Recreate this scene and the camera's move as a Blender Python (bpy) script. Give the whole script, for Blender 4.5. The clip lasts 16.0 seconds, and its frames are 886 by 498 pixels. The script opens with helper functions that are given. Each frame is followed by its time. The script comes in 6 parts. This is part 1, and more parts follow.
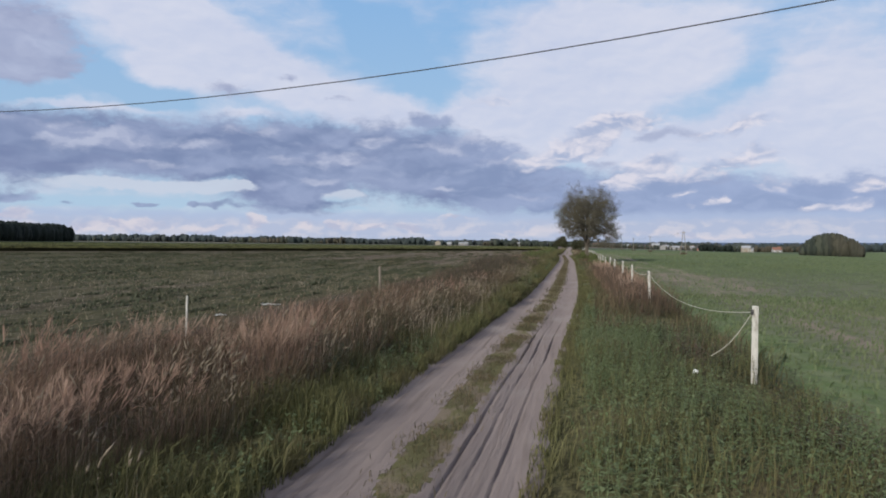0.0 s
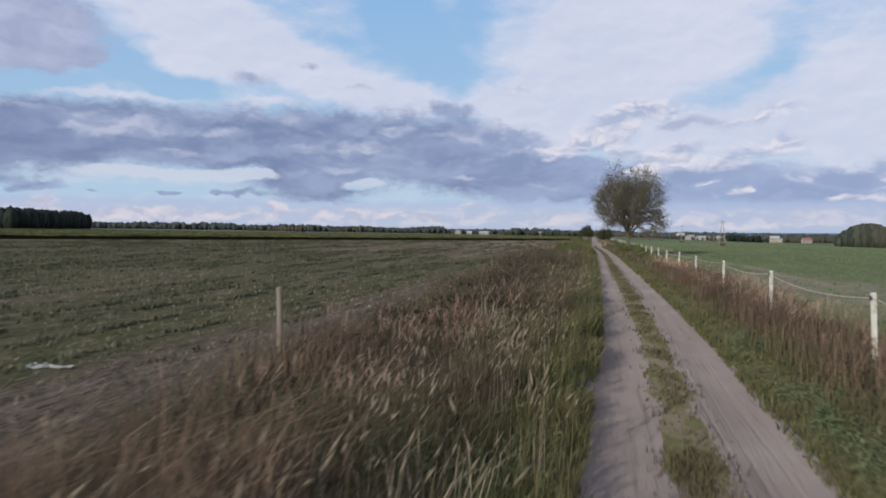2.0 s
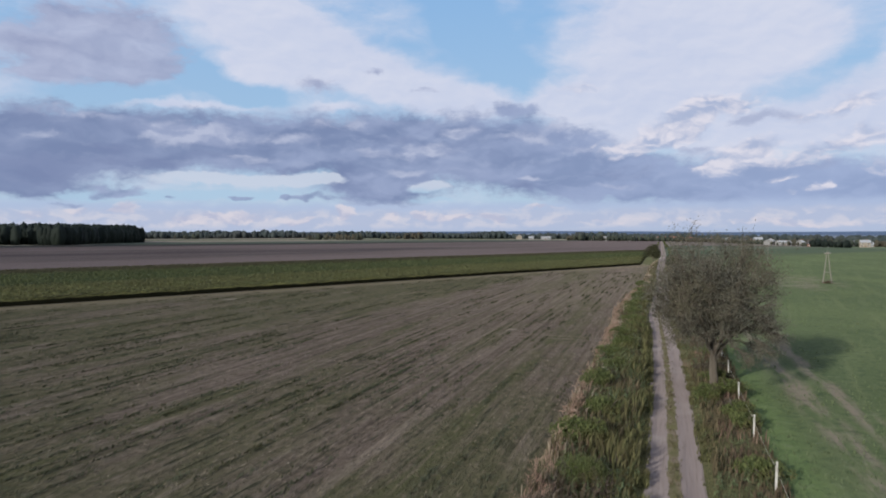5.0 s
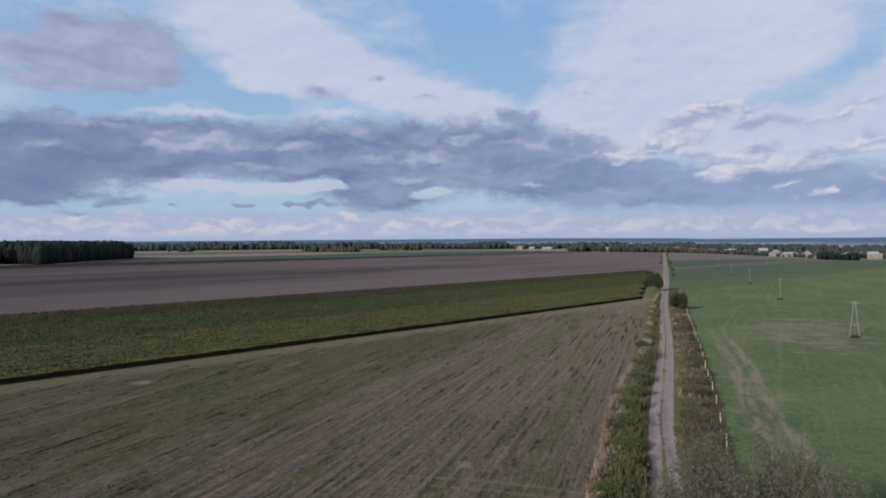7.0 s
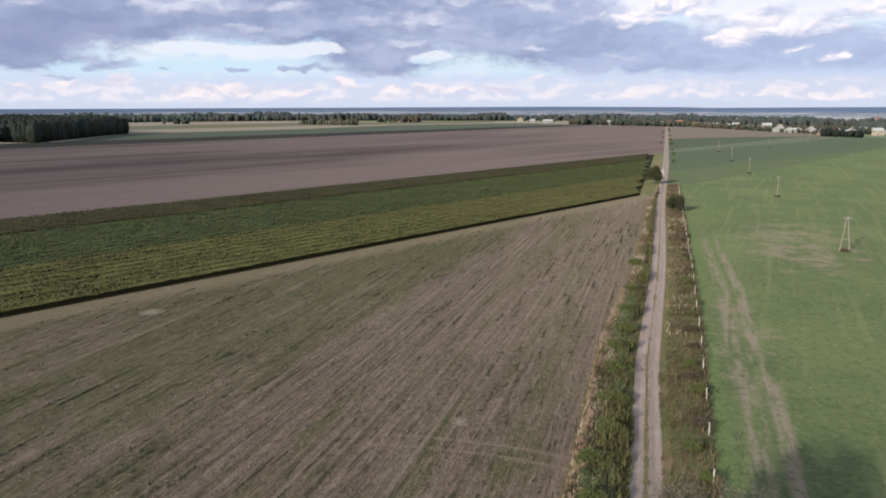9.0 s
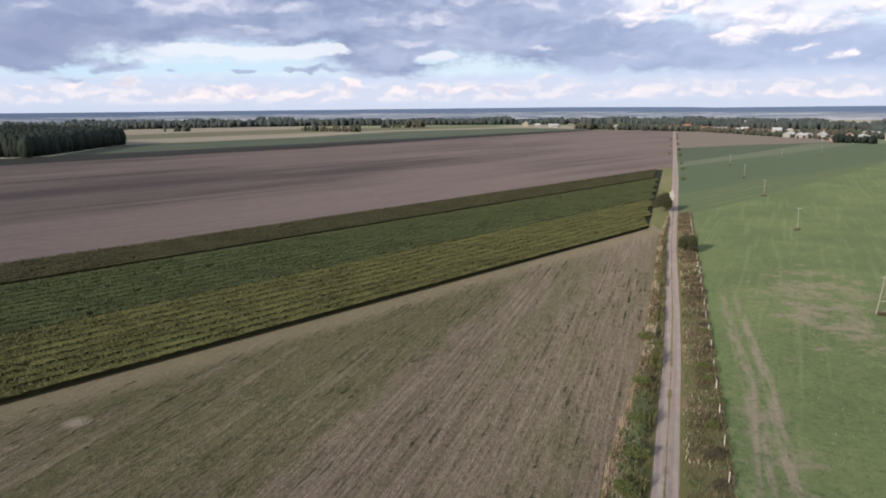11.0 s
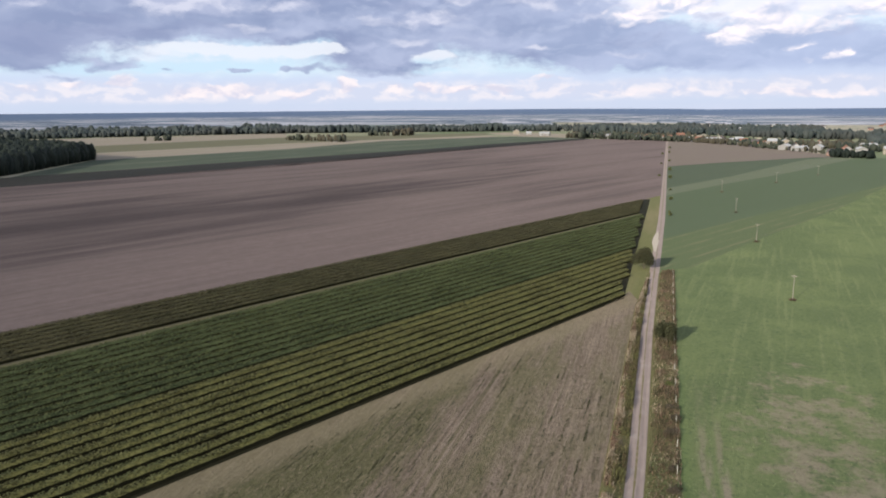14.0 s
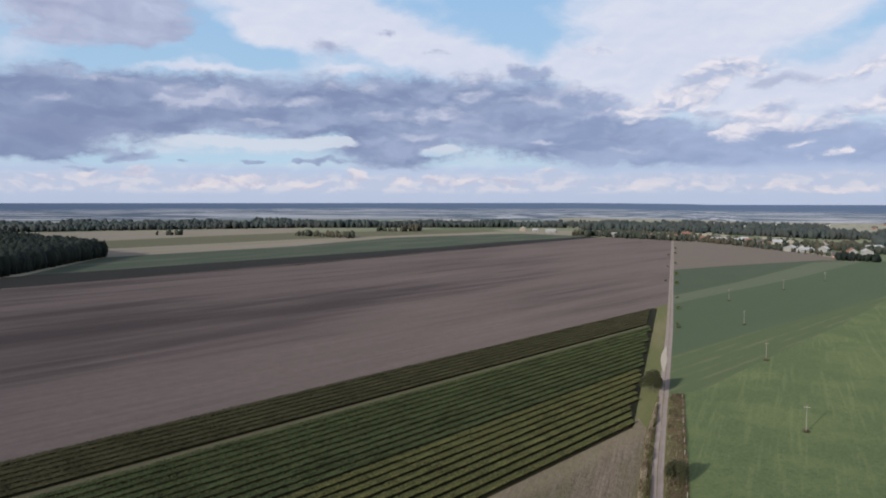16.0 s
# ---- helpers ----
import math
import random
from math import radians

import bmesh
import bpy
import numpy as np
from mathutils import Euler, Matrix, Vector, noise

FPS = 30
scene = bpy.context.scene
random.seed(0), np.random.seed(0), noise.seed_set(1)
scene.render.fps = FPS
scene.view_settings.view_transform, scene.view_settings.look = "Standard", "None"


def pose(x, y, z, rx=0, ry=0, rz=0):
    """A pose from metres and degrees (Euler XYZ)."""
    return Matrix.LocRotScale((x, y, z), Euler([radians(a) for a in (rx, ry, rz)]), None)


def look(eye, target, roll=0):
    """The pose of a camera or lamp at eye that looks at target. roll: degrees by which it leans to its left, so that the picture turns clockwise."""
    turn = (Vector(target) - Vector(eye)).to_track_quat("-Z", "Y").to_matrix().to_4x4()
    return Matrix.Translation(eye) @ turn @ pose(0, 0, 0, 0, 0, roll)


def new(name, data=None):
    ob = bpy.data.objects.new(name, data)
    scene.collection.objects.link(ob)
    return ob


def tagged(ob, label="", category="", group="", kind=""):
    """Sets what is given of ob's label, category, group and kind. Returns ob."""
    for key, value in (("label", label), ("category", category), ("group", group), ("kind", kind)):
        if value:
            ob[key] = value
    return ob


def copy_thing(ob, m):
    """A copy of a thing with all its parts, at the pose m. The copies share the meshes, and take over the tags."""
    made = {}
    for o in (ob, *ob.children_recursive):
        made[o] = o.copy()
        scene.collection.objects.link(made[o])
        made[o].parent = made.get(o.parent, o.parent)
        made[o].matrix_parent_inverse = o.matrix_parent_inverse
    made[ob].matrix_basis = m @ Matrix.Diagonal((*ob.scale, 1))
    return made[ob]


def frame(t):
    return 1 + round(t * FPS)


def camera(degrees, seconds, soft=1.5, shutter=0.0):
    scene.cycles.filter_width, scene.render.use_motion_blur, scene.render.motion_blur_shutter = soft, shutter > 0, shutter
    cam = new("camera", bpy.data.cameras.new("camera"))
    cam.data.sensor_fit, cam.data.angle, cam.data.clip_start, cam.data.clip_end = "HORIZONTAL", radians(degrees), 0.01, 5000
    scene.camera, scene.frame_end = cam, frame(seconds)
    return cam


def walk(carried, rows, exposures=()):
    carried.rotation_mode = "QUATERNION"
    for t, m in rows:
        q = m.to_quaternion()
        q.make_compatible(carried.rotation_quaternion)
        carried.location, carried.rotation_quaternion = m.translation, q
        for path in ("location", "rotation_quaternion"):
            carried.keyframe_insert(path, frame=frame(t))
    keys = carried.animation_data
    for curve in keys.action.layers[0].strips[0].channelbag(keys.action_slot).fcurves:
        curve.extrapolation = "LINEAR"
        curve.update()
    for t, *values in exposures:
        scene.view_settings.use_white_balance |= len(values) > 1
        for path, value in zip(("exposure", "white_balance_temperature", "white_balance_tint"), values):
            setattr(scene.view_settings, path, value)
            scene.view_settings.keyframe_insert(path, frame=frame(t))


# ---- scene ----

# ---- camera ----
cam = camera(63.93, 16.0, soft=1.9, shutter=0.25)

# seconds, x, y, z, yaw, pitch, roll
PATH = [
    (0, 1.03, 0, 2.24, 10.37, -0.31, -0.19),
    (0.5, 0.91, 1.12, 2.22, 10.59, -0.45, -0.23),
    (1, 0.28, 4.97, 2.23, 11.24, -0.76, -0.44),
    (1.5, -0.83, 9.83, 2.19, 11.67, -1.18, -0.52),
    (2, -1.13, 14.27, 2.28, 12, -1.21, -0.44),
    (2.5, -0.23, 19.77, 2.3, 12.24, -1.14, -0.23),
    (3, 0.42, 25.31, 2.43, 13.48, -1.13, -0.2),
    (3.5, 0.35, 31.33, 4.31, 16.38, -1.19, 0.01),
    (4, -0.28, 37.34, 6.61, 17.07, -1.2, 0.04),
    (6.5, -0.26, 70.39, 16.63, 17.6, -0.7, 0.51),
    (7, -0.25, 72.48, 18.86, 17.49, -0.58, 0.47),
    (7.5, -0.16, 72.56, 21.01, 17.47, -1.05, 0.42),
    (7.6, -0.13, 72.49, 21.46, 17.47, -2.4, 0.39),
    (7.7, -0.1, 72.41, 21.9, 17.46, -5.4, 0.37),
    (7.8, -0.06, 72.34, 22.35, 17.46, -8.4, 0.34),
    (7.9, -0.03, 72.26, 22.79, 17.45, -10.3, 0.32),
    (8, -0, 72.19, 23.24, 17.45, -11.19, 0.29),
    (8.5, 0.02, 72.25, 25.43, 17.46, -11.25, 0.3),
    (9, 0.02, 72.29, 27.78, 17.49, -11.19, 0.28),
    (11.5, -1.76, 96.28, 38.09, 18.21, -11.2, 0.77),
    (12, -1.01, 102.56, 40.26, 18.36, -11.22, 0.9),
    (12.5, 0.27, 109.67, 42.41, 18.46, -11.18, 0.97),
    (13, 1.21, 117.66, 45.18, 18.19, -11.18, 0.88),
    (13.5, 1.68, 120.55, 47.43, 17.92, -11.18, 0.71),
    (14, 1.89, 121.16, 49.63, 17.75, -11.23, 0.55),
    (14.2, 1.97, 121.1, 50.31, 17.79, -11.5, 0.45),
    (14.4, 2.05, 121.04, 50.98, 17.84, -13.4, 0.35),
    (14.5, 2.09, 121.01, 51.32, 17.86, -15.88, 0.3),
    (14.6, 2.09, 121.01, 51.88, 17.88, -18.1, 0.27),
    (14.8, 2.1, 121.01, 53, 17.93, -20.9, 0.21),
    (15, 2.1, 121.01, 54.12, 17.98, -20.82, 0.15),
    (15.1, 2.04, 121.11, 54.68, 18.01, -19.3, 0.13),
    (15.2, 1.97, 121.21, 55.23, 18.05, -16, 0.1),
    (15.3, 1.91, 121.31, 55.79, 18.08, -12.3, 0.08),
    (15.4, 1.84, 121.41, 56.34, 18.12, -9.4, 0.05),
    (15.5, 1.78, 121.51, 56.9, 18.15, -7.21, 0.03),
    (15.7, 1.73, 121.58, 57.62, 18.19, -5.4, 0.03),
    (15.85, 1.7, 121.64, 58.16, 18.22, -4.3, 0.03),
    (16, 1.66, 121.69, 58.7, 18.25, -3.96, 0.03)]
# seconds, stops, kelvin, tint
EXPOSURE = [(0.0, -0.07, 6150, 9), (4.0, -0.02, 6200, 9), (6.5, -0.2, 6000, 9), (7.5, -0.25, 6000, 9), (8.5, 0.43, 6700, 9), (13.0, 0.46, 6750, 9), (14.3, 0.48, 6700, 9), (14.6, 0.62, 6800, 9), (15.0, 1.08, 6600, 10), (15.5, 0.56, 6650, 9), (16.0, 0.06, 6350, 8)]
walk(cam, [(t, pose(x, y, z, 90 + pitch, 0, yaw) @ pose(0, 0, 0, 0, 0, -roll)) for t, x, y, z, yaw, pitch, roll in PATH], EXPOSURE)


# ---- node helpers ----
class Nodes:
    """A short way to write node trees: numbers or sockets go in, sockets come out."""

    def __init__(self, nt):
        self.nt = nt
        nt.nodes.clear()

    def node(self, kind, **props):
        n = self.nt.nodes.new(kind)
        if "operation" in props:
            n.operation = props["operation"]
        if "data_type" in props:
            n.data_type = props["data_type"]
        if "blend_type" in props:
            n.blend_type = props["blend_type"]
        if "interpolation_type" in props:
            n.interpolation_type = props["interpolation_type"]
        return n

    def put(self, socket, value):
        if hasattr(value, "is_output"):
            self.nt.links.new(value, socket)
        elif value is not None:
            socket.default_value = value

    def m(self, op, a, b=None, c=None, clamp=False):
        n = self.node("ShaderNodeMath", operation=op)
        n.use_clamp = clamp
        for s, v in zip(n.inputs, (a, b, c)):
            self.put(s, v)
        return n.outputs[0]

    def v(self, op, a, b=None, scale=None):
        n = self.node("ShaderNodeVectorMath", operation=op)
        self.put(n.inputs[0], a)
        self.put(n.inputs[1], b)
        if scale is not None:
            self.put(n.inputs["Scale"], scale)
        return n.outputs["Value"] if op in ("LENGTH", "DOT_PRODUCT", "DISTANCE") else n.outputs[0]

    def xyz(self, x, y, z=0.0):
        n = self.node("ShaderNodeCombineXYZ")
        for s, v in zip(n.inputs, (x, y, z)):
            self.put(s, v)
        return n.outputs[0]

    def split(self, v):
        n = self.node("ShaderNodeSeparateXYZ")
        self.put(n.inputs[0], v)
        return n.outputs[0], n.outputs[1], n.outputs[2]

    def noise(self, v, scale, detail=4.0, rough=0.55, color=False):
        n = self.node("ShaderNodeTexNoise")
        self.put(n.inputs["Vector"], v)
        self.put(n.inputs["Scale"], scale)
        self.put(n.inputs["Detail"], detail)
        self.put(n.inputs["Roughness"], rough)
        return n.outputs["Color"] if color else n.outputs["Fac"]

    def voronoi(self, v, scale):
        n = self.node("ShaderNodeTexVoronoi")
        self.put(n.inputs["Vector"], v)
        self.put(n.inputs["Scale"], scale)
        return n.outputs["Distance"], n.outputs["Color"]

    def step(self, x, a, b, lo=0.0, hi=1.0):
        n = self.node("ShaderNodeMapRange", interpolation_type="SMOOTHSTEP")
        for k, v in zip(("Value", "From Min", "From Max", "To Min", "To Max"), (x, a, b, lo, hi)):
            self.put(n.inputs[k], v)
        return n.outputs[0]

    def lin(self, x, a, b, lo=0.0, hi=1.0):
        n = self.node("ShaderNodeMapRange")
        n.clamp = True
        for k, v in zip(("Value", "From Min", "From Max", "To Min", "To Max"), (x, a, b, lo, hi)):
            self.put(n.inputs[k], v)
        return n.outputs[0]

    def mix(self, f, a, b, blend="MIX"):
        n = self.node("ShaderNodeMix", data_type="RGBA", blend_type=blend)
        self.put(n.inputs[0], f)
        self.put(n.inputs[6], (*a, 1) if isinstance(a, tuple) else a)
        self.put(n.inputs[7], (*b, 1) if isinstance(b, tuple) else b)
        return n.outputs[2]

    def place(self):
        return self.node("ShaderNodeTexCoord").outputs["Object"]

    def stretch(self, v, x, y, z=1.0):
        return self.v("MULTIPLY", v, (x, y, z))

    def turned(self, v, degrees):
        n = self.node("ShaderNodeMapping")
        self.put(n.inputs["Vector"], v)
        n.inputs["Rotation"].default_value = (0, 0, radians(degrees))
        return n.outputs[0]


# ---- world ----
SUN_WAY = Vector((0.37, 0.93, 0.0)).normalized()  # the way that shadows fall on the ground
SUN_UP = radians(18)
world = bpy.data.worlds.new("world")
scene.world = world
world.use_nodes = True


def cloudy_sky(nt):
    """A broken autumn sky; the places of the clouds are degrees to the right of north and up."""
    g = Nodes(nt)
    way = g.node("ShaderNodeTexCoord").outputs["Generated"]
    x, y, z = g.split(way)
    right = g.m("MULTIPLY", g.m("ARCTAN2", x, y), 57.2958)
    el = g.m("MULTIPLY", g.m("ARCSINE", g.m("MAXIMUM", z, -0.2)), 57.2958)
    p = g.xyz(right, el)
    # the air's slow turning bends all outlines, more along than up
    slow = g.v("SUBTRACT", g.noise(g.stretch(p, 0.25, 0.42), 1.0, 5.0, 0.55, color=True), (0.5, 0.5, 0.5))
    w = g.v("ADD", p, g.v("MULTIPLY", slow, (3.6, 2.2, 0.0)))
    rough = g.m("SUBTRACT", g.noise(g.stretch(w, 0.42, 0.85), 1.0, 7.0, 0.58), 0.5)
    crisp = g.m("SUBTRACT", g.noise(g.stretch(p, 1.3, 2.6), 1.0, 5.0, 0.6), 0.5)

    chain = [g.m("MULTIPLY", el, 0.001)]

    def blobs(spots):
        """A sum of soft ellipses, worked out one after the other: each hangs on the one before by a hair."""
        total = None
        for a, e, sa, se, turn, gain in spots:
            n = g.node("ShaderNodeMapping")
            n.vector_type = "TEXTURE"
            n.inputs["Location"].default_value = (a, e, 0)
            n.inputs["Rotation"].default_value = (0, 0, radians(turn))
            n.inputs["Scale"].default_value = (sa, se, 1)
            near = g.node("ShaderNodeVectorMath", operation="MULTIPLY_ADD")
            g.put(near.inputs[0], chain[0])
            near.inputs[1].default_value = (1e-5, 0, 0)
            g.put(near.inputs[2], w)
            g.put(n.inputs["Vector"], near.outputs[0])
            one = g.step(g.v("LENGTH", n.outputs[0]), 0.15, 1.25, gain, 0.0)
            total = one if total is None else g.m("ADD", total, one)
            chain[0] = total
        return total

    def mask(spots, ragged, lo, hi, most=1.0):
        """Where these clouds are, with uneven edges."""
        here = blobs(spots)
        edge = g.m("MULTIPLY", g.m("ADD", g.m("MULTIPLY", rough, ragged), g.m("MULTIPLY", crisp, ragged * 0.35)), g.step(here, 0.0, 0.35))
        return g.step(g.m("ADD", here, edge), lo, hi, 0.0, most)

    def lumps(sx, sy, lift):
        """Light and shade of heaped cloud, lit from above: 0 below, 1 on the crests."""
        def height(v):
            return g.noise(g.stretch(v, sx, sy), 1.0, 3.5, 0.48)
        return g.m("ADD", 0.5, g.m("MULTIPLY", g.m("SUBTRACT", height(w), height(g.v("ADD", w, (-0.12 / sx, lift / sy, 0.0)))), 2.6), clamp=True)

    big, small = lumps(0.15, 0.36, 0.3), lumps(0.42, 0.85, 0.32)
    streak = g.noise(g.turned(g.stretch(p, 0.06, 0.2), -16), 1.0, 8.0, 0.6)
    sky = g.node("ShaderNodeTexSky")
    sky.sky_type = "NISHITA"
    sky.sun_disc = False
    sky.sun_elevation = SUN_UP
    sky.sun_rotation = math.atan2(-SUN_WAY.x, -SUN_WAY.y)
    c = g.mix(0.88, sky.outputs[0], g.mix(g.lin(el, 2.0, 20.0), (4.6, 6.1, 7.6), (2.9, 5.0, 7.9)))
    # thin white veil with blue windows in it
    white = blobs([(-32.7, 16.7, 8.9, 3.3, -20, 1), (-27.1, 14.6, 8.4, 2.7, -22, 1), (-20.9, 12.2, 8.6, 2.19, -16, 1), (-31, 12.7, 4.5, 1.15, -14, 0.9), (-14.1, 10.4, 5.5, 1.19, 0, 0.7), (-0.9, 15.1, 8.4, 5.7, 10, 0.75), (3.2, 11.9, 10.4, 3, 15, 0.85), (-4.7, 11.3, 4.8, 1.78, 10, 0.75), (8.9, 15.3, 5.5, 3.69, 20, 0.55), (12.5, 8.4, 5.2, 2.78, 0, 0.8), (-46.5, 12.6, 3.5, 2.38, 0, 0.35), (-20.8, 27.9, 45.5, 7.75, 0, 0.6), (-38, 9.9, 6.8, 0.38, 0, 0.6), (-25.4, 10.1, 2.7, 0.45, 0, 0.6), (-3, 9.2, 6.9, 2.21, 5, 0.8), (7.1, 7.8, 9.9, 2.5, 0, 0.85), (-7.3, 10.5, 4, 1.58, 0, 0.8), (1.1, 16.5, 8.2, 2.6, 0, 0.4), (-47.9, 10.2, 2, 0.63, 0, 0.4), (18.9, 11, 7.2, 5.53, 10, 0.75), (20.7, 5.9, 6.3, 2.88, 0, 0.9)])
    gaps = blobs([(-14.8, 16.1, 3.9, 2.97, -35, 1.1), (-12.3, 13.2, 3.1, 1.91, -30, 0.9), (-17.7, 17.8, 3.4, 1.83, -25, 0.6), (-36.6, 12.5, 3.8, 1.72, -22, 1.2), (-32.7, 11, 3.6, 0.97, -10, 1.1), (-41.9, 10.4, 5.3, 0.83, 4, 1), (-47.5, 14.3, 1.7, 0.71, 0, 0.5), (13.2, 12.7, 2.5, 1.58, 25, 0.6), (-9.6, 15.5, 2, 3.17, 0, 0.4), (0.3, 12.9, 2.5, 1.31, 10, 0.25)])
    wide = g.step(g.m("ABSOLUTE", g.m("ADD", right, 17.0)), 40.0, 70.0, 0.0, 0.6)
    veil = g.m("ADD", g.m("SUBTRACT", g.m("ADD", white, wide), g.m("MULTIPLY", gaps, 0.8)), g.m("ADD", g.m("MULTIPLY", g.m("SUBTRACT", streak, 0.5), 1.5), g.m("MULTIPLY", rough, 0.7)))
    c = g.mix(g.step(veil, -0.35, 0.75, 0.0, 0.93), c, g.mix(g.m("ADD", g.m("MULTIPLY", g.step(streak, 0.3, 0.7), 0.6), g.m("MULTIPLY", small, 0.4)), (6.1, 6.4, 7.8), (7.5, 7.4, 8.2)))
    # grey heaps high up
    grey = g.mix(g.m("ADD", g.m("MULTIPLY", big, 0.7), g.m("MULTIPLY", small, 0.35)), (2.8, 3.1, 4.7), (5.0, 5.3, 6.8))
    c = g.mix(mask([(-42.2, 13.9, 6, 3.3, 0, 1.4), (-46.2, 13.8, 3.1, 2.39, 0, 0.7), (-46.9, 11.5, 3.8, 1.35, 0, 0.7), (-40.5, 12.4, 3.1, 1.26, 0, 0.8), (-27.1, 11.7, 3.3, 0.9, -5, 0.6), (-23, 12.7, 1.4, 0.41, 10, 0.7), (-18.6, 11.4, 1.6, 0.32, 0, 0.6), (-48.9, 13.4, 2, 1.55, 0, 0.6)], 1.8, 0.15, 1.0, 0.92), c, grey)
    # long dark bank above the horizon: shaded lumps with lit crests
    dark = g.mix(g.step(big, 0.15, 0.85), (2.1, 2.6, 4.2), (3.3, 3.8, 5.5))
    dark = g.mix(g.step(small, 0.5, 1.0, 0.0, 0.3), dark, (4.4, 4.85, 6.4))
    dark = g.mix(g.step(small, 0.45, 0.0, 0.0, 0.3), dark, (2.1, 2.5, 4.1))
    dark = g.mix(g.lin(right, -28.0, -46.0, 0.0, 0.4), dark, (1.9, 2.35, 3.9))
    dark = g.mix(g.lin(right, -16.0, 8.0, 0.0, 0.55), dark, (4.0, 4.8, 6.9))
    dark = g.mix(mask([(-47, 4.9, 4.1, 1.58, 0, 0.9), (-42.7, 6.5, 3.3, 0.74, 0, 0.8), (-25.4, 4.6, 2.7, 1.81, 0, 0.9), (-30.6, 5, 3.9, 0.62, 0, 0.6), (-40.8, 5.5, 4.2, 0.67, 0, 0.8), (-11.8, 3.6, 4.1, 1.09, 0, 0.6), (-3, 5, 3.9, 0.97, 0, 0.5), (-35.7, 6.1, 4.5, 0.52, 0, 0.7), (-47.6, 8.2, 2, 0.55, 0, 0.5), (-20.9, 7.9, 2.7, 0.46, 0, 0.5)], 1.5, 0.1, 1.0, 0.65), dark, (2.0, 2.4, 4.0))
    dark = g.mix(mask([(-36.3, 7.6, 4.5, 1.12, 0, 1.1), (-38.5, 8.1, 2.2, 0.76, 0, 0.8), (-18.2, 6.9, 3.4, 0.82, 0, 1), (-22.7, 6.7, 1.7, 0.55, 0, 0.9), (-28.9, 7.6, 2.8, 0.63, 0, 0.8), (-25.4, 8.9, 2.9, 0.59, 0, 0.7), (-32.3, 6.1, 2.5, 0.4, 0, 0.7), (-10.5, 7.8, 2.7, 0.82, 0, 0.6), (-8.2, 8.8, 1.9, 0.59, 0, 0.8), (-44.8, 8.7, 3.9, 0.57, 0, 0.7), (-15.7, 8.4, 2.1, 0.59, 0, 0.7), (-6.5, 6.8, 2.6, 0.54, 0, 0.6), (-46.9, 7.2, 1.7, 0.47, 0, 0.5), (-20.9, 5.2, 2.7, 0.41, 0, 0.5), (-10, 4.6, 1.3, 0.36, 0, 0.9), (-3.8, 3.7, 3, 0.36, 0, 0.5)], 1.4, 0.05, 1.05, 0.9), dark, g.mix(g.step(small, 0.15, 0.8), (3.5, 3.9, 5.5), (5.3, 5.5, 6.8)))
    c = g.mix(mask([(-53.6, 5.8, 7.6, 3.85, 0, 1), (-45.9, 6.3, 8.4, 3.92, 0, 1.05), (-36.1, 7.1, 10.2, 3.11, 0, 1), (-25.4, 7.2, 9.8, 3.25, 0, 1), (-16.3, 7.1, 9.6, 3.65, 0, 1), (-8, 5.8, 7.6, 3.83, 0, 1), (-22.7, 3.6, 6.8, 1.82, 0, 0.9), (1.2, 3.9, 11.5, 2.69, 0, 1), (11.5, 3.2, 9.1, 2.48, 0, 1), (-48, 3.5, 3.7, 0.94, 0, 0.8), (21.8, 3.3, 8.3, 2.84, 0, 1), (-11.8, 10.1, 2.3, 0.73, 0, 0.7)], 1.3, 0.15, 0.85, 0.97), c, dark)
    # bright rift low in the bank: cream above, pale blue below
    open_sky = g.mix(g.step(g.m("ADD", el, g.m("MULTIPLY", rough, 1.2)), 3.4, 4.0), (4.6, 6.1, 7.5), (6.2, 6.6, 7.5))
    c = g.mix(mask([(-30.6, 4.3, 6, 0.67, 0, 1.3), (-36.9, 4.4, 4, 0.56, 0, 1), (-35.3, 3.1, 8.6, 0.74, 0, 1), (-44.5, 3.2, 2.5, 0.65, 0, 0.8), (-18.4, 3.9, 1.9, 0.64, 0, 1.2), (-27.2, 4.2, 2.4, 0.9, 0, 0.9), (-18.2, 2.9, 3.2, 0.37, 0, 0.6)], 1.5, 0.2, 0.8, 0.9), c, open_sky)
    # pale air close to the horizon, and a row of small sunlit heaps
    c = g.mix(g.step(g.m("ADD", el, g.m("MULTIPLY", rough, 1.0)), 2.9, 2.2, 0.0, 0.85), c, g.mix(g.lin(el, 0.0, 2.4), (4.6, 5.1, 6.6), (4.7, 5.4, 7.1)))
    c = g.mix(mask([(-41.8, 3.4, 2.3, 0.58, 0, 1.5), (-33.2, 2.8, 1, 0.22, 0, 1.1), (-38.5, 3, 0.7, 0.17, 0, 1), (-27.6, 2.8, 2.6, 0.31, 0, 1.2), (-29.8, 2.8, 0.6, 0.27, 0, 1.1), (-23.6, 3.1, 2.7, 0.73, 0, 1), (-45.6, 2.5, 2.1, 0.24, 0, 0.8), (-23.6, 4.6, 1.8, 1.09, 0, 0.9)], 2.2, 0.2, 1.1, 0.88), c, g.mix(small, (2.3, 2.8, 4.4), (3.6, 4.1, 5.8)))
    flock = g.m("MULTIPLY", g.step(g.m("ADD", el, g.m("MULTIPLY", rough, 1.6)), 2.3, 1.6), g.step(el, 0.3, 0.9, 0.0, 0.85))
    c = g.mix(flock, c, g.mix(g.step(small, 0.3, 0.8), (5.0, 5.4, 6.8), (6.6, 6.4, 7.1)))
